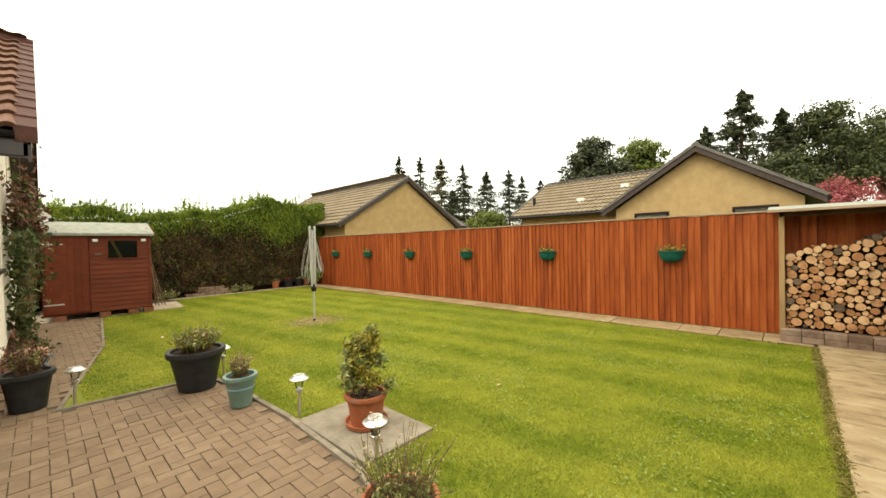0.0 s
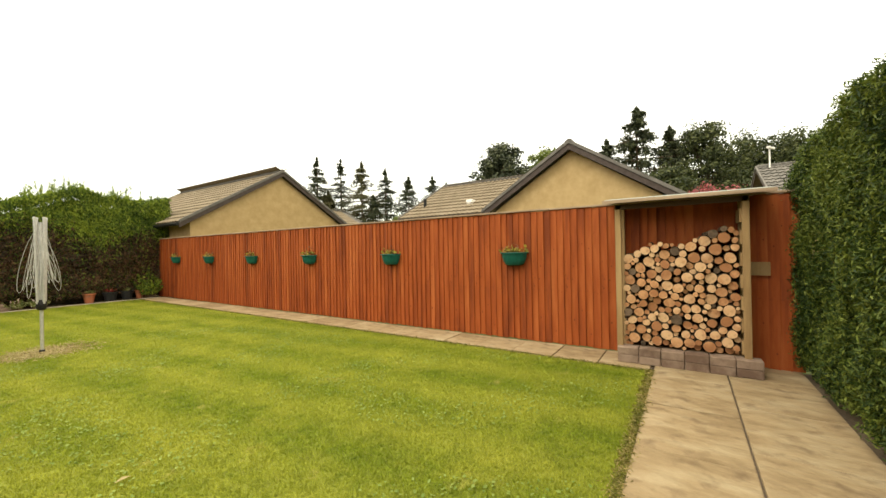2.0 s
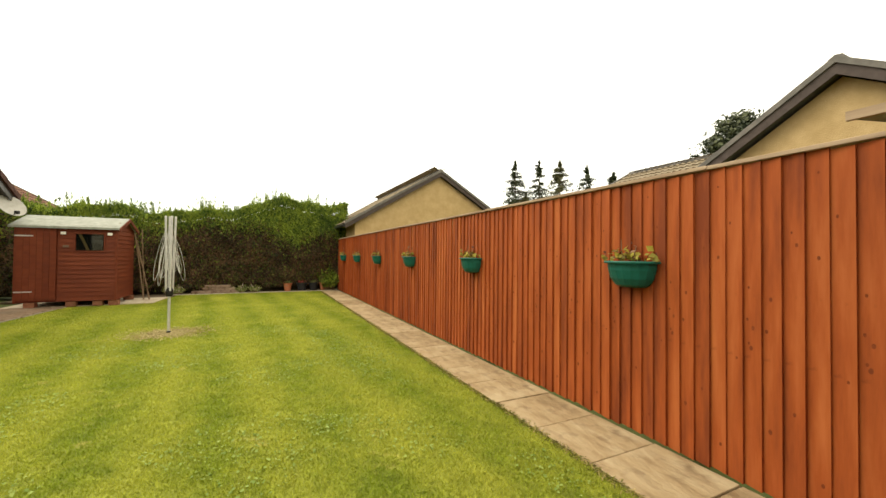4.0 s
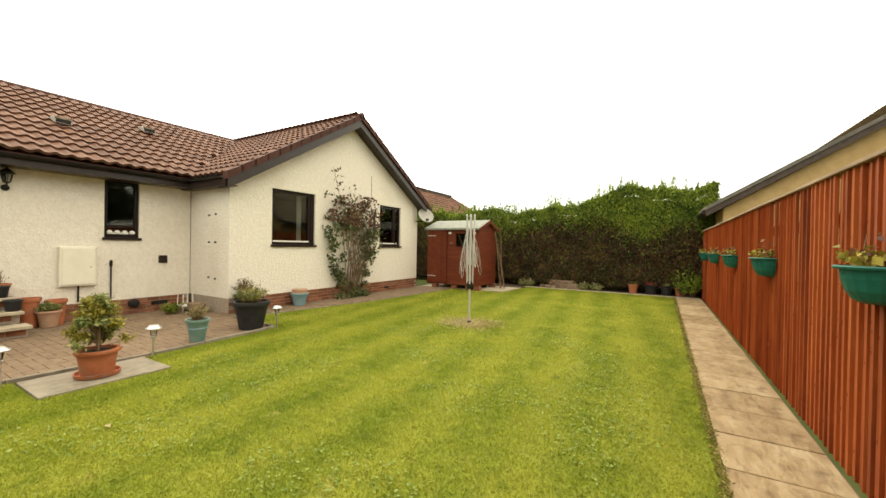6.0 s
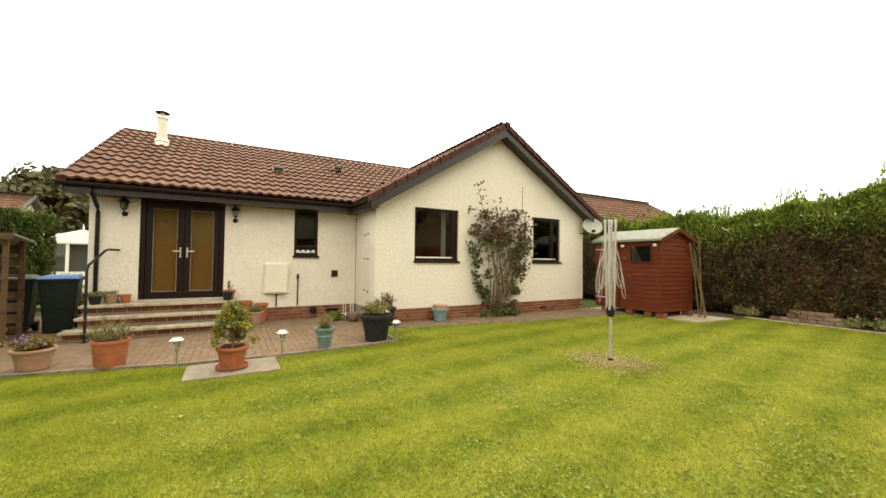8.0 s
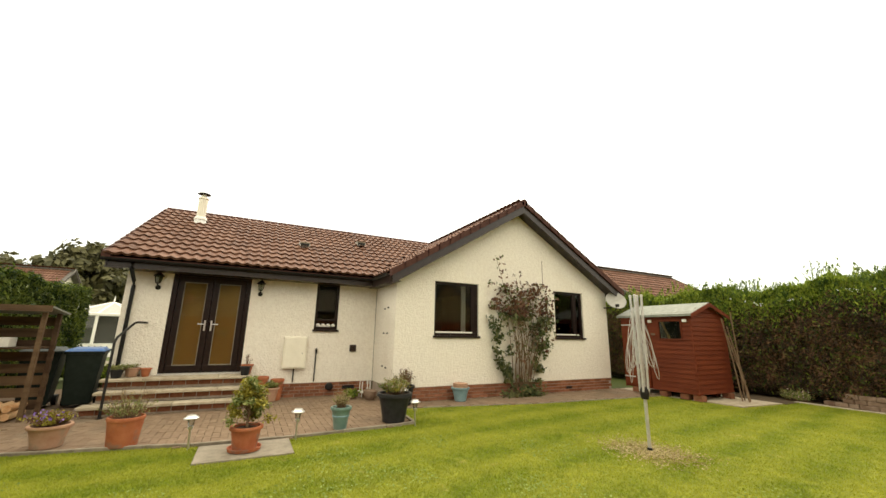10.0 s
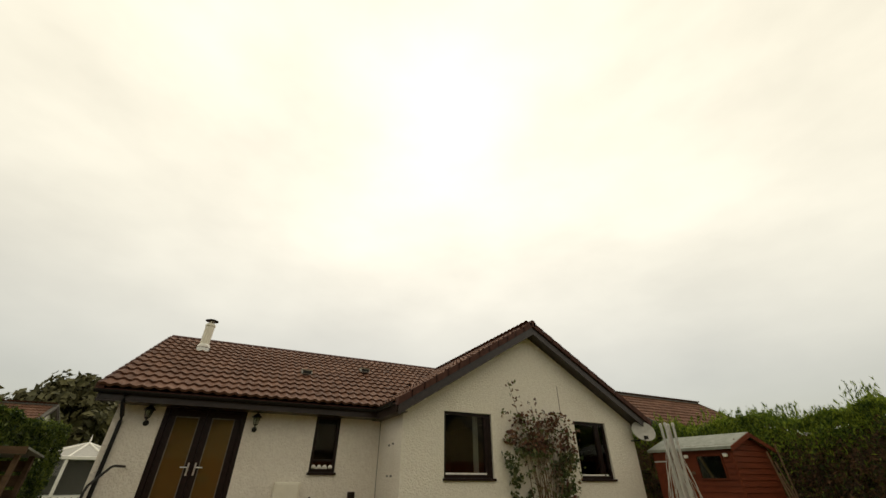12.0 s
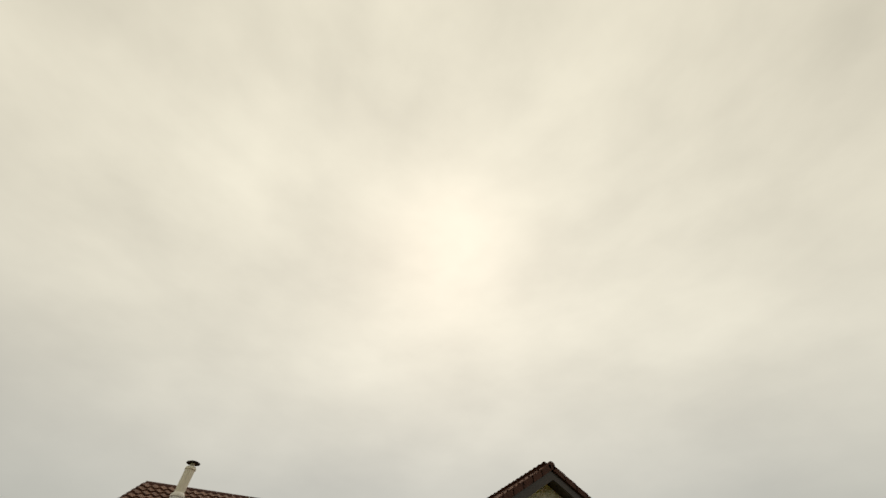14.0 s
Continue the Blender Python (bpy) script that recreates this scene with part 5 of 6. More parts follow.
for dep, ac, upw, wide, mt, sd in ((32, 0.172, 0.272, 2.6, M_pine, 11), (36, 0.29, 0.262, 2.7, M_yellow, 12), (33, 0.69, 0.315, 3.6, M_decid, 13), (36, 0.82, 0.3, 4.0, M_decid, 14),
                                   (34, 0.96, 0.3, 4.2, M_decid, 15), (36, 1.15, 0.31, 4.5, M_decid, 16), (30, 0.6, 0.2, 3.0, M_decid, 17), (38, 0.12, 0.16, 3.0, M_decid, 21), (40, -0.1, 0.09, 2.2, M_yellow, 22)):
    at, tall = beyond(dep, ac, upw)
    broadleaf("broadleaf_tree", "leafy broad crowned tree behind the houses", at, tall, wide, mt, sd, 120, 110, 0.13)
at, tall = beyond(15.5, 0.71, 0.15)
broadleaf("pink_tree", "small ornamental tree with pink leaves", at, tall, 1.5, M_pink, 31, 90, 70, 0.05)
for k in range(16):
    a = -0.32 + k * 0.058
    d = 62 + 10 * math.sin(k * 2.1)
    x, y = -0.7 - d * math.cos(a), 3.9 - d * math.sin(a) - 8
    mt = (M_decid, M_pine, M_olive)[k % 3]
    if k % 4 == 1:
        conifer("conifer_tree", "dark conifer in the far wood", (x, y, 0), 10.5 + 1.5 * math.sin(k), 2.8, mt, 60 + k)
    else:
        broadleaf("broadleaf_tree", "full leafy tree in the far wood", (x, y, 0), 8.6 + 1.4 * math.sin(k * 1.7), 4.6, mt, 60 + k, 100, 90, 0.4)

# ---- shed ----
shed = thing("garden_shed", "red-brown stained timber shed with felt roof, door shut", "shed")
SX0, SX1, SY0, SY1 = -8.48, -6.46, 13.87, 15.4
part("frame", Geo().box(SX0 + 0.03, SX1 - 0.03, SY0 + 0.03, SY1 - 0.03, 0.16, 2.1)
     .extrude([(SX0 + 0.03, SY0 + 0.03, 2.1), (SX0 + 0.03, SY1 - 0.03, 2.1), (SX0 + 0.03, (SY0 + SY1) / 2, 2.38)], (SX1 - SX0 - 0.06, 0, 0)), M_shed, shed)
for k in range(17):
    z = 0.17 + k * 0.118
    for a, b in (((SX0 + 0.82, SX1),) if not 11 <= k < 15 else ((SX0 + 0.82, -7.32), (-6.72, SX1))):
        part("board", Geo().extrude([(a, SY0 - 0.004, z), (a, SY0 + 0.025, z), (a, SY0 + 0.025, z + 0.116), (a, SY0 + 0.012, z + 0.116)], (b - a, 0, 0)), M_shed, shed)
for k in range(18):
    z = 0.17 + k * 0.118
    ha = (SY1 - SY0) / 2
    ym = (SY0 + SY1) / 2
    half = ha if z < 2.0 else ha * max(0.12, (2.4 - z) / 0.36)
    part("board", Geo().extrude([(SX1 + 0.004, ym - half, z), (SX1 - 0.025, ym - half, z), (SX1 - 0.025, ym - half, z + 0.116), (SX1 - 0.012, ym - half, z + 0.116)], (0, 2 * half, 0)), M_shed, shed)
for x in (SX1 - 0.03, SX0):
    part("corner_post", Geo().box(x, x + 0.045, SY0 - 0.012, SY0 + 0.03, 0.15, 2.14), M_shed, shed)
dr = part("door", Geo().box(SX0 + 0.05, SX0 + 0.8, SY0 - 0.02, SY0 + 0.02, 0.2, 2.06), M_shed, shed, "boarded shed door")
for k in range(6):
    part("plank", Geo().box(SX0 + 0.055 + k * 0.124, SX0 + 0.174 + k * 0.124, SY0 - 0.034, SY0 - 0.02, 0.21, 2.05), M_shed, dr)
for z in (0.42, 1.85):
    part("hinge", Geo().box(SX0 + 0.02, SX0 + 0.36, SY0 - 0.042, SY0 - 0.034, z, z + 0.03), M_alu, dr, "pale metal strap hinge")
w = part("window", Geo().box(-7.34, -6.7, SY0 - 0.02, SY0 + 0.02, 1.47, 1.5).box(-7.34, -6.7, SY0 - 0.02, SY0 + 0.02, 1.95, 1.99)
         .box(-7.34, -7.31, SY0 - 0.02, SY0 + 0.02, 1.5, 1.95).box(-6.73, -6.7, SY0 - 0.02, SY0 + 0.02, 1.5, 1.95), M_shed, shed)
part("pane", Geo().box(-7.31, -6.73, SY0 - 0.004, SY0 + 0.002, 1.5, 1.95), M_glass, w, "dusty dark glass")
# Thin black sheet behind the pane stands for the unlit inside.
part("backing", Geo().box(-7.31, -6.73, SY0 + 0.022, SY0 + 0.028, 1.5, 1.95), M_gut, w, "black sheet standing in for the unlit shed inside")
part("stored_plank", Geo().box(-0.03, 0.03, 0.008, 0.02, -0.24, 0.24), M_post, w, "pale plank leaning behind the glass", m=pose(-7.15, SY0, 1.73, 0, -22, 0))
for x in (-7.55, -6.6):
    part("solar_light", Geo().box(x - 0.05, x + 0.05, SY0 - 0.05, SY0 - 0.01, 1.92, 1.99), M_white, shed, "small white light on the shed front", bevel=0.01)
part("number_plate", Geo().box(-7.56, -7.44, SY0 - 0.02, SY0 - 0.008, 1.58, 1.64), M_stone, shed)
ym = (SY0 + SY1) / 2
for sgn in (-1, 1):
    ye = ym + sgn * (ym - SY0 + 0.1)
    part("roof", Geo().extrude([(SX0 - 0.08, ye, 2.13), (SX0 - 0.08, ym, 2.45), (SX0 - 0.08, ym, 2.41), (SX0 - 0.08, ye, 2.07)], (SX1 - SX0 + 0.16, 0, 0)), M_felt, shed, "grey-green mineral felt")
    part("barge_board", Geo().extrude([(SX1 + 0.08, ye, 2.12), (SX1 + 0.08, ym, 2.44), (SX1 + 0.08, ym, 2.34), (SX1 + 0.08, ye, 2.02)], (0.02, 0, 0)), M_shed, shed)
for x in (-8.3, -7.5, -6.95, -6.62):
    for y in (SY0 + 0.1, SY1 - 0.2):
        part("support_brick", Geo().box(x, x + 0.21, y - 0.08, y + 0.1, 0.02, 0.15), M_brick, shed, bevel=0.006)
part("bearer", Geo().box(SX0 + 0.04, SX1 - 0.04, SY0 + 0.08, SY0 + 0.14, 0.148, 0.175), M_bark, shed)
for k, (xa, ya, xb, zb) in enumerate(((-6.1, 15.0, -6.38, 2.05), (-6.0, 15.15, -6.36, 1.85), (-5.95, 15.0, -6.3, 1.6), (-6.15, 15.2, -6.25, 2.2))):
    solid("garden_cane", Geo().tube([(xa, ya, 0.02), (xa + (xb - xa) * 0.5, ya + 0.1, zb * 0.5), (xb, ya + 0.12, zb)], 0.016, 6), M_stem, "weathered cane leaning on the shed side", "cane", group="canes by the shed")

# ---- rotary clothes dryer, folded ----
rd = thing("rotary_dryer", "folded aluminium rotary clothes dryer with looped white lines", "clothes dryer", (-4.35, 8.96, 0))
part("pole", Geo().tube([(0, 0, 0), (0, 0, 2.05)], 0.022, 12), M_alu, rd, smooth=True)
part("ground_socket", Geo().lathe([(0.035, 0), (0.035, 0.05), (0.028, 0.06)], 12), M_iron, rd)
part("hub", Geo().lathe([(0.045, 0.68), (0.06, 0.72), (0.06, 0.8), (0.035, 0.84)], 14), M_iron, rd, "black plastic hub", smooth=True)
for k in range(4):
    a = k * math.pi / 2 + 0.4
    c, s = math.cos(a), math.sin(a)
    part("arm", Geo().tube([(0.05 * c, 0.05 * s, 0.78), (0.075 * c, 0.075 * s, 2.1)], 0.017, 8), M_alu, rd)
    part("strut", Geo().tube([(0.03 * c, 0.03 * s, 1.15), (0.055 * c, 0.055 * s, 1.6)], 0.009, 6), M_alu, rd)
    part("arm_cap", Geo().lathe([(0.02, 0), (0.02, 0.03), (0.01, 0.04)], 8, (0.075 * c, 0.075 * s, 2.09)), M_line, rd)
rr = random.Random(3)
for k in range(14):
    a = k * math.pi / 7 + rr.uniform(-0.2, 0.2)
    top, low, out = rr.uniform(1.55, 1.95), rr.uniform(0.85, 1.15), rr.uniform(0.05, 0.2)
    b = a + rr.uniform(0.3, 0.8)
    P = []
    for i in range(19):
        t = i / 18
        an = a + (b - a) * t
        d = 0.06 + (out + 0.06) * max(0.0, math.sin(math.pi * t ** 0.75)) * (1 - 0.45 * t)
        z = top - (top - low) * math.sin(math.pi * t) ** 0.9
        P.append((d * math.cos(an), d * math.sin(an), z))
    part("line", Geo().tube(P, 0.003, 5), M_line, rd, "slack white washing line")
r = np.random.default_rng(9)
c = np.stack([-4.35 + r.normal(0, 0.3, 2400), 8.96 + r.normal(0, 0.24, 2400), r.uniform(0.016, 0.03, 2400)], 1)
tagged(leaves("dry_grass", c, np.tile((0, 0, 1), (2400, 1)), 0.022, M_straw, None, 4, 0.25, spread=0.35), "worn straw-coloured grass round the dryer pole", "grass", "", "stuff")

# ---- log store against the fence ----
ls = thing("log_store", "open timber log store with sloping roof against the fence", "log store")
for x, y in ((-0.44, 1.24), (-0.44, -0.07), (-0.08, 1.24), (-0.08, -0.07)):
    part("post", Geo().box(x - 0.035, x + 0.035, y - 0.035, y + 0.035, 0.0 if x < -0.3 else 0.02, 2.04), M_post, ls, bevel=0.005)
part("roof", Geo().extrude([(-0.62, 1.4, 2.06), (-0.03, 1.4, 2.14), (-0.03, 1.4, 2.17), (-0.62, 1.4, 2.09)], (0, -1.72, 0)), M_felt, ls, "grey felted roof")
part("roof_edge", Geo().box(-0.64, -0.618, -0.32, 1.4, 2.05, 2.088), M_fence_cap, ls)
part("beam", Geo().box(-0.475, -0.41, -0.1, 1.27, 1.98, 2.04), M_oldwood, ls)
for k in range(7):
    part("side_slat", Geo().box(-0.46, -0.06, -0.035, -0.015, 0.25 + k * 0.25, 0.4 + k * 0.25), M_post, ls)
part("block", Geo().box(-0.06, -0.037, -0.33, -0.1, 1.12, 1.28), M_post, ls, "pale timber offcut on the fence")
for j in range(2):
    for k in range(6):
        y = 1.26 - k * 0.243 - (0.0 if j == 0 else 0.0)
        part("base_block", Geo().box(-0.56, -0.36, y - 0.237, y, 0.017 + j * 0.098, 0.112 + j * 0.098), M_stone, ls, bevel=0.008)
part("floor", Geo().box(-0.36, -0.05, -0.1, 1.2, 0.15, 0.2), M_post, ls)
lp = thing("log_pile", "stack of cut round firewood logs", "firewood")
lr = random.Random(12)
placed = []
for rad, tries in ((0.064, 220), (0.054, 900), (0.046, 2600), (0.037, 6000), (0.029, 9000), (0.022, 6000)):
    for q in range(tries):
        y, z = lr.uniform(-0.02, 1.19), lr.uniform(0.22, 1.85)
        rr_ = rad * lr.uniform(0.92, 1.06)
        limit = 1.42 + 0.28 * (1.2 - y) / 1.2 + 0.05 * math.sin(y * 9)
        if z + rr_ > limit or z - rr_ < 0.215 or y - rr_ < -0.02 or y + rr_ > 1.2:
            continue
        if all((y - a) ** 2 + (z - b) ** 2 > (rr_ + c) ** 2 * 0.88 for a, b, c in placed):
            placed.append((y, z, rr_))
for y, z, rad in placed:
    seg = 13
    ph = lr.uniform(0, 6)
    pv, pf, pm = [], [], []
    k2, k3 = lr.uniform(0, 0.09), lr.uniform(0, 0.05)
    x0, x1 = -0.4 + lr.uniform(-0.04, 0.05), -0.09
    for x, f in ((x0, 0.96), (x0 + 0.006, 1.0), (x1, 1.0)):
        for i in range(seg):
            a = 2 * math.pi * i / seg
            q = rad * f * (1 + k2 * math.cos(2 * a + ph) + k3 * math.cos(3 * a + ph * 2))
            pv.append((x - x0, q * math.cos(a), q * math.sin(a)))
    gq = Geo().add(pv, [(j * seg + i, j * seg + (i + 1) % seg, (j + 1) * seg + (i + 1) % seg, (j + 1) * seg + i) for j in range(2) for i in range(seg)] + [tuple(range(2 * seg, 3 * seg))], 0)
    gq.add(pv[:seg], [tuple(range(seg))], 0 if lr.random() < 0.06 else 1)
    part("log", gq, [M_bark, M_logend], lp, m=pose(x0, y, z, 0, lr.uniform(-3, 3), lr.uniform(-3, 3)))
part("log_back", Geo().box(-0.085, -0.05, 0.0, 1.18, 0.22, 1.4), M_bark, lp, "shadowed rear of the stack")


# ---- pots and plants ----
def pot_profile(r0, r1, h, rim=0.02):
    return [(r0 * 0.9, 0), (r0, 0.008), (r0 + (r1 - r0) * 0.5, h * 0.5), (r1, h * 0.86), (r1 + rim, h * 0.87), (r1 + rim + 0.006, h * 0.93), (r1 + rim, h), (r1 - 0.012, h), (r1 - 0.02, h - 0.035), (0.01, h - 0.035)]


def pot(name, label, at, r0, r1, h, mat, rim=0.02, category="plant pot", group="", soil=True, saucer=False, band=None):
    t = thing(name, label, category, at, group)
    part("pot", Geo().lathe(pot_profile(r0, r1, h, rim), 28), mat, t, smooth=True)
    if soil:
        part("soil", Geo().lathe([(r1 - 0.022, h - 0.05), (r1 - 0.022, h - 0.03), (r1 * 0.5, h - 0.02), (0.005, h - 0.018)], 20), M_compost, t)
    if saucer:
        part("saucer", Geo().lathe([(r0, -0.0), (r0 + 0.05, 0.008), (r0 + 0.06, 0.045), (r0 + 0.05, 0.045), (r0 + 0.03, 0.012)], 28), mat, t, smooth=True)
    if band:
        part("band", Geo().lathe([(r0 + (r1 - r0) * 0.52 + 0.004, h * 0.55), (r0 + (r1 - r0) * 0.62 + 0.008, h * 0.6), (r0 + (r1 - r0) * 0.64 + 0.003, h * 0.64)], 28), band, t, smooth=True)
    return t


def sprigs(t, h, spread, tall, count, seed, mat, leaf=0.02, per=10, stem=True, slim=0.4, up=0.6):
    """Thin stems with small leaves, out of a pot of height h."""
    r = random.Random(seed)
    g, P, N = Geo(), [], []
    for k in range(count):
        a, d = r.uniform(0, 6.283), spread * math.sqrt(r.random())
        x, y = d * math.cos(a), d * math.sin(a)
        L = tall * r.uniform(0.55, 1.1) * (1.1 - 0.4 * d / spread)
        tx, ty = x * (0.6 + r.random()), y * (0.6 + r.random())
        g.tube([(x * 0.5, y * 0.5, h - 0.03), (x * 0.8, y * 0.8, h + L * 0.5), (tx, ty, h + L)], 0.003, 4, 0.0012)
        for q in range(per):
            f = r.uniform(0.2, 1.05)
            P.append((x * 0.5 + (tx - x * 0.5) * f + r.gauss(0, 0.012), y * 0.5 + (ty - y * 0.5) * f + r.gauss(0, 0.012), h + L * f))
            N.append((r.gauss(0, 1), r.gauss(0, 1), up))
    if stem:
        part("stems", g, M_stem, t)
    if P:
        leaves("foliage", P, N, leaf, mat, t, seed, slim)


t = pot("flower_tub", "large charcoal plastic tub of fading bedding flowers on the patio corner", (-7.26, 6.33, 0.022), 0.19, 0.27, 0.47, M_plum, 0.03)
sprigs(t, 0.46, 0.23, 0.26, 90, 1, M_plant, 0.022, 14)
sprigs(t, 0.46, 0.23, 0.24, 70, 2, M_autumn, 0.02, 8)
sprigs(t, 0.47, 0.23, 0.24, 45, 3, M_petal, 0.013, 4, False, 0.9)
sprigs(t, 0.46, 0.2, 0.4, 22, 4, M_straw, 0.012, 8)
t = pot("glazed_pot", "small teal glazed pot with wispy dry plant at the patio edge", (-7.1, 5.38, 0.022), 0.1, 0.145, 0.33, M_teal, 0.016, band=M_blue)
sprigs(t, 0.33, 0.115, 0.26, 60, 5, M_straw, 0.012, 8)
sprigs(t, 0.33, 0.115, 0.2, 30, 6, M_plant, 0.014, 7)
t = pot("dark_pot", "dark pot with a dying shrub by the house corner", (-8.62, 7.05, 0.022), 0.14, 0.19, 0.4, M_plum, 0.025)
sprigs(t, 0.4, 0.18, 0.36, 60, 7, M_rosered, 0.02, 10)
sprigs(t, 0.4, 0.18, 0.28, 30, 8, M_plant, 0.02, 7)
t = pot("shrub_pot", "terracotta pot and saucer with a small golden conifer on a slab", (-6.47, 4.04, 0.022), 0.14, 0.175, 0.29, M_terra, 0.02, saucer=True)
r9 = random.Random(5)
P, N, g = [], [], Geo()
g.tube([(0, 0, 0.25), (0.01, 0.01, 0.5), (0.0, 0, 0.8)], 0.018, 6, 0.005)
for k in range(46):
    f = r9.random()
    a = r9.uniform(0, 6.283)
    d = (0.2 * (1 - f) ** 0.75 + 0.04) * r9.uniform(0.5, 1.1)
    c = (d * math.cos(a), d * math.sin(a), 0.36 + 0.52 * f)
    g.tube([(0, 0, 0.3 + 0.35 * f), (c[0] * 0.6, c[1] * 0.6, c[2] - 0.04), c], 0.006, 4, 0.002)
    for q in range(70):
        P.append((c[0] + r9.gauss(0, 0.034), c[1] + r9.gauss(0, 0.034), c[2] + r9.gauss(0, 0.03)))
        N.append((c[0] * 3, c[1] * 3, 0.7))
part("stems", g, M_stem, t)
h2 = len(P) // 2
leaves("foliage", P[:h2], N[:h2], 0.023, M_autumn, t, 1, 0.5)
leaves("foliage", P[h2:], N[h2:], 0.023, M_plant, t, 2, 0.5)
t = pot("shrub_planter", "deep terracotta plastic planter with a straggly lavender bush", (-7.27, 2.62, 0.022), 0.165, 0.195, 0.36, M_terra, 0.006)
sprigs(t, 0.35, 0.24, 0.24, 60, 9, M_plant, 0.015, 11)
sprigs(t, 0.35, 0.28, 0.42, 34, 10, M_straw, 0.011, 6)
t = pot("flower_bowl", "weathered clay bowl of violet and russet bedding", (-7.55, 1.8, 0.022), 0.15, 0.2, 0.27, M_terra2, 0.02)
sprigs(t, 0.27, 0.22, 0.15, 80, 11, M_autumn, 0.022, 8)
sprigs(t, 0.27, 0.22, 0.15, 60, 12, M_rosered, 0.02, 7)
sprigs(t, 0.28, 0.22, 0.18, 24, 13, M_violet, 0.018, 3, False, 0.9)
t = pot("glazed_pot", "blue-grey glazed pot holding stacked terracotta pots by the wall", (-8.62, 8.42, 0.022), 0.13, 0.19, 0.3, M_blue, 0.02, soil=False)
for k in range(3):
    part("nested_pot", Geo().lathe([(0.15, 0.28 + k * 0.035), (0.175 - k * 0.004, 0.29 + k * 0.035), (0.18 - k * 0.004, 0.315 + k * 0.035), (0.16, 0.32 + k * 0.035)], 24), M_terra2, t, "stacked clay pot", smooth=True)
t = pot("clay_pot", "clay pot with green bedding beside the steps", (-10.05, 4.5, 0.022), 0.105, 0.15, 0.28, M_terra2, 0.016)
sprigs(t, 0.28, 0.17, 0.13, 60, 14, M_plant, 0.024, 9)
for k, (x, y, h) in enumerate(((-10.2, 4.3, 0.5), (-10.18, 4.62, 0.44))):
    pot("tall_pot", "tall orange plastic pot beside the steps", (x, y, 0.022), 0.1, 0.13, h, M_terra, 0.012, group="tall orange pots")
t = pot("clay_pot", "terracotta pot of bare twigs on the top step", (-10.2, 3.98, 0.582), 0.08, 0.115, 0.2, M_terra, 0.012)
sprigs(t, 0.2, 0.08, 0.22, 14, 15, M_rosered, 0.014, 5)
pot("black_pot", "small black plastic pot on the top step", (-9.98, 3.95, 0.582), 0.075, 0.095, 0.18, M_plum, 0.008)
pot("black_pot", "small black plastic pot on the middle step", (-9.72, 4.03, 0.392), 0.08, 0.1, 0.17, M_plum, 0.008)
t = pot("black_pot", "small black pot of trailing greenery on the top step", (-10.1, 1.78, 0.582), 0.075, 0.1, 0.15, M_plum, 0.01)
sprigs(t, 0.15, 0.16, 0.1, 50, 16, M_plant, 0.02, 8)
t = pot("clay_pot", "pale clay pot with thin plant on the top step", (-10.25, 1.98, 0.582), 0.09, 0.12, 0.17, M_terra2, 0.012)
sprigs(t, 0.17, 0.1, 0.08, 24, 17, M_plant, 0.016, 6)
pot("clay_pot", "small terracotta pot on the top step", (-10.24, 2.2, 0.582), 0.06, 0.085, 0.16, M_terra, 0.01)
solid("stone_trough", Geo().lathe([(0.1, 0), (0.16, 0.05), (0.2, 0.12), (0.22, 0.2), (0.2, 0.2), (0.17, 0.14)], 20, squash=0.7), M_stone, "weathered stone planter bowl in the house corner", "planter", m=pose(-9.5, 6.55, 0.022), smooth=True)
ss = thing("plant_stand", "small white metal stand in the house corner", "stand", (-9.95, 6.55, 0.022))
for a, b in ((-0.12, -0.1), (0.12, -0.1), (-0.12, 0.1), (0.12, 0.1)):
    part("leg", Geo().tube([(a, b, 0), (a * 0.9, b * 0.9, 0.36)], 0.01, 6), M_white, ss)
part("top", Geo().box(-0.15, 0.15, -0.13, 0.13, 0.1, 0.12), M_white, ss)
t = thing("bush", "low green plant in the house corner", "plant", (-9.75, 6.2, 0.02))
sprigs(t, 0.03, 0.18, 0.22, 60, 18, M_hedge2, 0.025, 10)

for k, (x, mat, rad, lab) in enumerate(((-1.95, M_terra, 0.15, "terracotta pot by the hedge"), (-1.42, M_plum, 0.19, "dark pot of red flowers by the hedge"), (-0.98, M_plum, 0.17, "dark pot by the hedge"), (-0.62, M_terra, 0.13, "terracotta pot by the hedge"))):
    t = pot("hedge_pot", lab, (x, 16.62, 0.015), rad * 0.75, rad, 0.3, mat, 0.02, group="pots at the hedge foot")
    sprigs(t, 0.3, rad * 0.8, 0.12, 40, 30 + k, M_redpet if k == 1 else M_plant, 0.022, 7)
t = thing("shrub", "leafy green shrub in the fence corner", "shrub", (-0.4, 16.5, 0.015))
sprigs(t, 0.05, 0.4, 0.85, 90, 41, M_hedge2, 0.04, 22, slim=0.6)
for k, x in enumerate((-5.75, -5.5, -3.55, -3.1)):
    t = thing("bedding_plant", "low green and white plant at the hedge foot", "plant", (x, 16.5, 0.015))
    sprigs(t, 0.02, 0.22, 0.28, 50, 50 + k, M_plant, 0.028, 9)
    sprigs(t, 0.02, 0.22, 0.3, 14, 60 + k, M_petal, 0.02, 3, False, 0.9)
wl_ = thing("stone_wall", "low loose stack of brown walling stones at the hedge foot", "wall")
sr = random.Random(4)
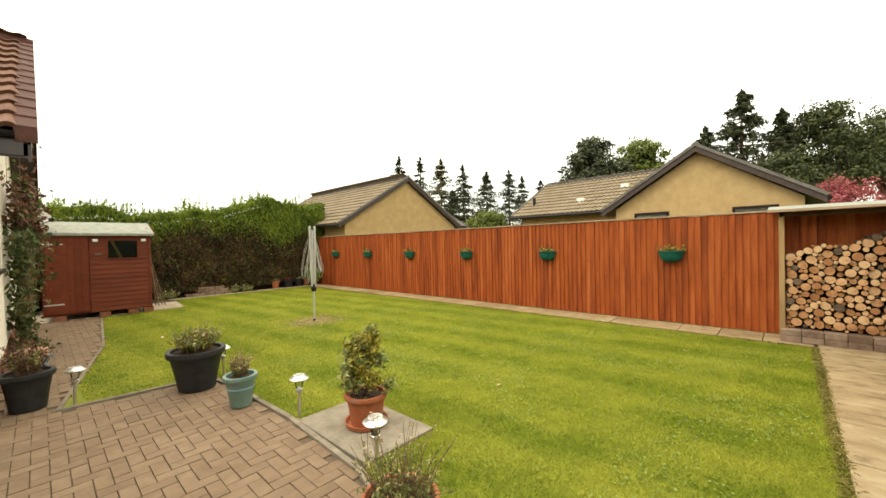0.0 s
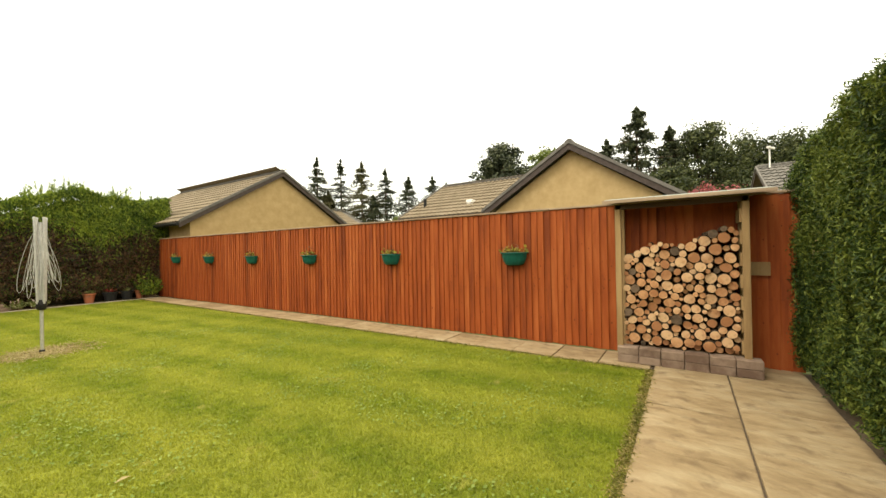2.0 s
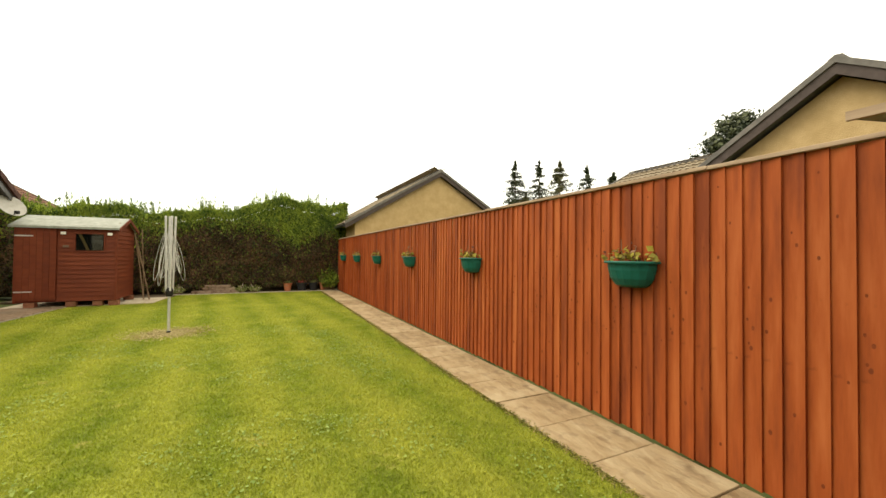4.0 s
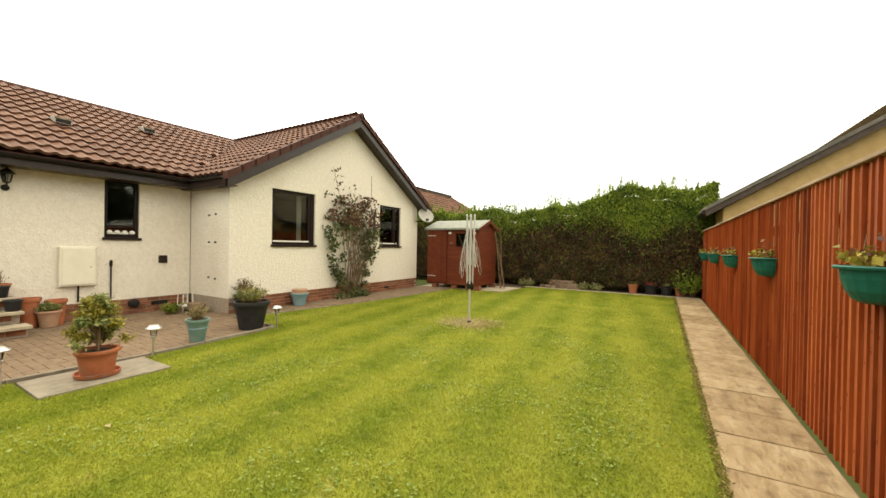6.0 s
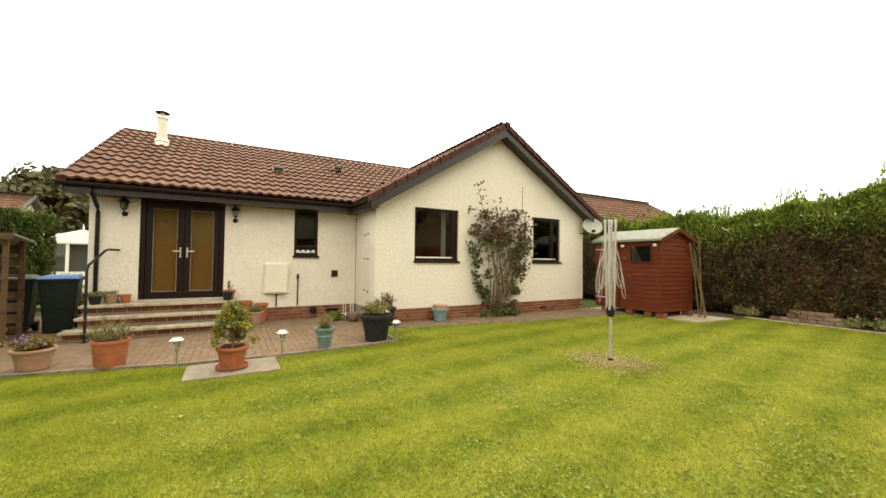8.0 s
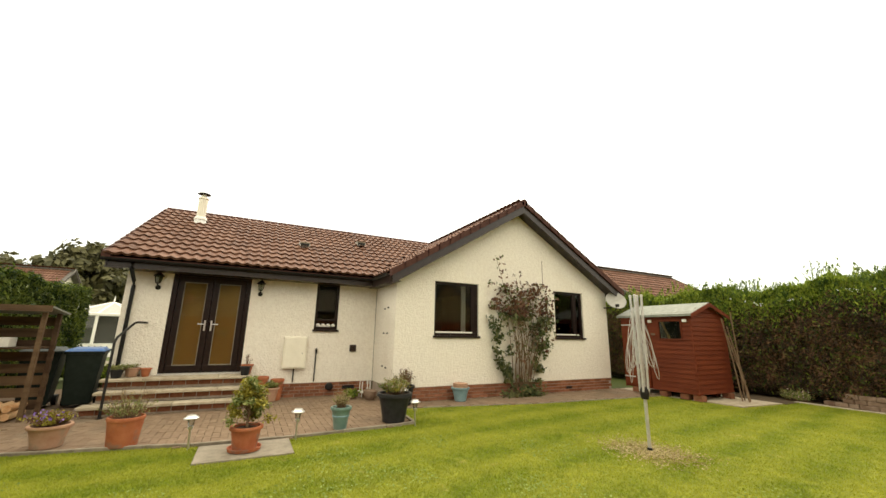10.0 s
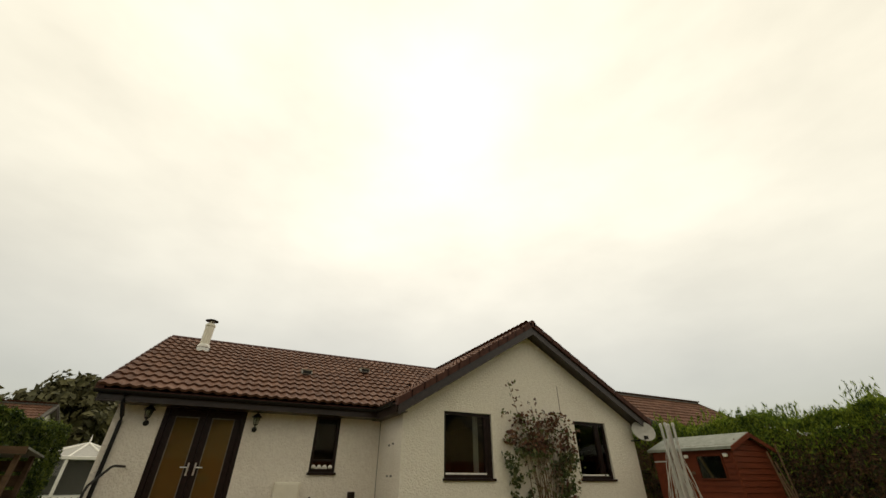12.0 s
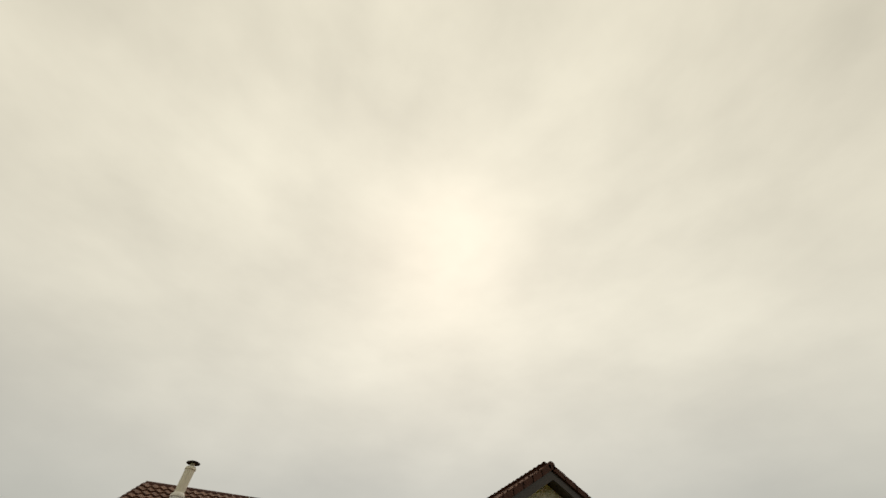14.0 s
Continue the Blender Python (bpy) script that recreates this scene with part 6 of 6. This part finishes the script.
for j in range(3):
    x = -5.1 if j == 0 else -4.8 + 0.05 * j
    while x < -3.8 - 0.05 * j:
        L = sr.uniform(0.16, 0.34)
        part("stone", Geo().box(x, x + L - 0.01, 16.5 + sr.uniform(-0.02, 0.02), 16.72, 0.015 + j * 0.1, 0.11 + j * 0.1), M_stone, wl_, bevel=0.012)
        x += L

# ---- solar lamps ----
def solar_lamp(x, y, lean):
    l = thing("solar_lamp", "stainless steel solar stake light with pale cap", "solar light", (x, y, 0.0), "solar lights along the lawn edge")
    l.matrix_basis = pose(x, y, 0.0, lean, -lean, 0)
    part("stake", Geo().tube([(0, 0, -0.02), (0, 0, 0.25)], 0.014, 10), M_steel, l, smooth=True)
    part("collar", Geo().lathe([(0.02, 0.24), (0.032, 0.25), (0.034, 0.275), (0.022, 0.285)], 14), M_steel, l, smooth=True)
    p = part("lens", Geo().lathe([(0.03, 0.285), (0.045, 0.37)], 16), M_glass, l, "clear lens")
    p.visible_shadow = False
    part("cap", Geo().lathe([(0.088, 0.37), (0.092, 0.38), (0.06, 0.405), (0.055, 0.415), (0.01, 0.417)], 20), M_steel, l, "pale metal cap", smooth=True)
    part("solar_cell", Geo().box(-0.03, 0.03, -0.03, 0.03, 0.416, 0.42), M_dish, l)


for x, y, a in ((-6.84, 3.4, 2), (-6.8, 4.69, -1), (-6.9, 6.58, 1), (-8.28, 6.88, -2)):
    solar_lamp(x, y, a)

# ---- climbing rose ----
cr = thing("climbing_rose", "climbing rose on the gable, russet above and green below", "climber", (GX, 10.3, 0))
r7 = random.Random(8)
PG, PR = [], []
for k in range(34):
    y0_ = r7.uniform(-0.28, 0.3)
    y1_ = y0_ * 2.2 + r7.gauss(0, 0.33)
    y1_ = max(-1.05, min(1.0, y1_))
    top = r7.uniform(1.9, 3.05) - 0.35 * abs(y1_)
    if k == 0:
        y1_, top = -0.82, 3.55
    pts = [(0.1, y0_, 0.02), (0.16 + r7.uniform(0, 0.1), y0_ * 1.25 + r7.gauss(0, 0.03), top * 0.33), (0.14 + r7.uniform(0, 0.18), (y0_ + y1_) / 2 + r7.gauss(0, 0.06), top * 0.66), (0.1 + r7.uniform(0, 0.15), y1_, top)]
    part("stem", Geo().tube(pts, r7.uniform(0.008, 0.016), 5, 0.004), M_stem, cr)
    n = 62 if k else 50
    for q in range(n):
        f = 0.3 + 0.72 * r7.random() ** 0.75
        i = min(2, int(f * 3))
        u = f * 3 - i
        p = Vector(pts[i]).lerp(Vector(pts[i + 1]), u) + Vector((abs(r7.gauss(0, 0.11)), r7.gauss(0, 0.12 if k else 0.05), r7.gauss(0, 0.1)))
        if abs(p.y) < 0.45 and p.z < 1.9 and r7.random() < 0.92:
            continue
        (PR if (p.z > 2.0 and r7.random() < 0.7) or r7.random() < 0.15 else PG).append(tuple(p))
for q in range(2900):
    z = r7.uniform(0.35, 2.9)
    s = r7.choice((-1, 1))
    yy = s * r7.uniform(0.35, 0.55 + 0.5 * min(1, z / 2)) if z < 2.0 else r7.uniform(-0.95, 0.9)
    p = (abs(r7.gauss(0.16, 0.08)), yy, z)
    if noise.noise(Vector((yy * 3, z * 3, 2))) > -0.04:
        (PR if z > 2.1 and r7.random() < 0.75 else PG).append(p)
for q in range(500):
    PG.append((abs(r7.gauss(0.2, 0.1)), r7.gauss(0.05, 0.3), abs(r7.gauss(0.05, 0.13))))
leaves("green_leaves", PG, np.tile((1, 0, 0.3), (len(PG), 1)), 0.05, M_rose, cr, 3, 0.6)
leaves("russet_leaves", PR, np.tile((1, 0, 0.3), (len(PR), 1)), 0.048, M_rosered, cr, 4, 0.6)
pf = [(abs(r7.gauss(0.22, 0.06)), r7.gauss(0, 0.3), r7.uniform(0.05, 0.25)) for q in range(10)]
leaves("flowers", pf, np.tile((1, 0, 0.5), (10, 1)), 0.03, M_redpet, cr, 6, 0.9)

# ---- bins ----
def wheelie_bin(x, y, lid_mat, label):
    b = thing("wheelie_bin", label, "bin", (x, y, 0.022), "wheelie bins", turn=8)
    part("body", Geo().add([(-0.25, -0.2, 0.06), (0.22, -0.2, 0.06), (0.22, 0.2, 0.06), (-0.25, 0.2, 0.06), (-0.33, -0.27, 1.0), (0.32, -0.27, 1.0), (0.32, 0.27, 1.0), (-0.33, 0.27, 1.0)],
                           [(3, 2, 1, 0), (0, 1, 5, 4), (1, 2, 6, 5), (2, 3, 7, 6), (3, 0, 4, 7), (4, 5, 6, 7)]), M_bin, b, bevel=0.025)
    part("rim", Geo().box(-0.35, 0.34, -0.29, 0.29, 0.98, 1.03), M_bin, b, bevel=0.012)
    part("lid", Geo().add([(-0.38, -0.3, 1.035), (0.37, -0.3, 1.035), (0.37, 0.3, 1.035), (-0.38, 0.3, 1.035), (-0.3, -0.22, 1.1), (0.25, -0.24, 1.085), (0.25, 0.24, 1.085), (-0.3, 0.22, 1.1)],
                          [(3, 2, 1, 0), (0, 1, 5, 4), (1, 2, 6, 5), (2, 3, 7, 6), (3, 0, 4, 7), (4, 5, 6, 7)]), lid_mat, b, bevel=0.015)
    part("handle", Geo().tube([(-0.4, -0.22, 1.02), (-0.42, -0.2, 1.03), (-0.42, 0.2, 1.03), (-0.4, 0.22, 1.02)], 0.018, 8), M_bin, b)
    for s in (-1, 1):
        part("wheel", Geo().tube([(-0.24, s * 0.2, 0.1), (-0.24, s * 0.27, 0.1)], 0.1, 16), M_gut, b, smooth=True)


wheelie_bin(-10.75, 0.5, M_bin, "dark green wheelie bin with green lid")
wheelie_bin(-10.7, 1.14, M_binlid, "dark green wheelie bin with blue lid")

# ---- open shelf store by the hedge ----
st = thing("shelf_store", "open slatted timber store with shelf and firewood", "store")
for x, y in ((-9.4, 0.84), (-9.4, -0.35), (-9.95, 0.84), (-9.95, -0.35)):
    part("post", Geo().box(x - 0.03, x + 0.03, y - 0.03, y + 0.03, 0.02, 1.74), M_oldwood, st)
for k in range(8):
    part("slat", Geo().box(-10.0, -9.985, -0.38, 0.87, 0.12 + k * 0.2, 0.27 + k * 0.2), M_oldwood, st)
    part("slat", Geo().box(-9.92, -9.43, -0.36, -0.345, 0.12 + k * 0.2, 0.27 + k * 0.2), M_oldwood, st)
part("shelf", Geo().box(-9.97, -9.42, -0.34, 0.81, 1.14, 1.165), M_oldwood, st)
part("roof", Geo().extrude([(-9.3, -0.45, 1.82), (-10.08, -0.45, 1.72), (-10.08, -0.45, 1.75), (-9.3, -0.45, 1.85)], (0, 1.4, 0)), M_felt, st)
part("fascia", Geo().box(-9.3, -9.275, -0.45, 0.95, 1.75, 1.85), M_oldwood, st)
for k in range(14):
    y, z = -0.25 + (k % 7) * 0.15, 0.1 + (k // 7) * 0.12
    solid("log", Geo().tube([(-9.93, y, z), (-9.42, y, z)], 0.058, 9), M_logend, "split firewood log in the open store", "log", group="logs in the open store")
solid("storage_box", Geo().box(-9.75, -9.5, 0.1, 0.45, 1.166, 1.32), M_white, "pale box on the store shelf", "box", bevel=0.01)

# ---- iron gate between bins and house ----
gt = thing("iron_gate", "black iron railing gate beside the house", "gate", (-11.9, 0, 0))
for z in (0.12, 1.0):
    part("gate_rail", Geo().box(-0.02, 0.02, 0.55, 1.56, z, z + 0.04), M_iron, gt)
for k in range(10):
    part("bar", Geo().tube([(0, 0.58 + k * 0.105, 0.06), (0, 0.58 + k * 0.105, 1.1)], 0.009, 6), M_iron, gt)
solid("road", Geo().box(-24, -19.5, -40, 40, -0.05, -0.02), M_concrete, "pale paved road beyond the gate", "road", "structure")
t = thing("garden_bed", "mixed green planting beyond the gate", "plants", (-14.5, 0.6, -0.05), kind="stuff")
for k in range(5):
    sprigs(t, 0.02, 0.6, 0.55, 80, 80 + k, M_plant if k % 2 else M_hedge2, 0.04, 12)
solid("fallen_leaf", Geo().add([(0, 0, 0), (0.05, 0.02, 0.012), (0.09, 0, 0.004), (0.05, -0.025, 0.014)], [(0, 1, 2), (0, 2, 3)]), M_straw, "curled dry leaf on the lawn", "leaf", m=pose(-4.97, 3.63, 0.022))
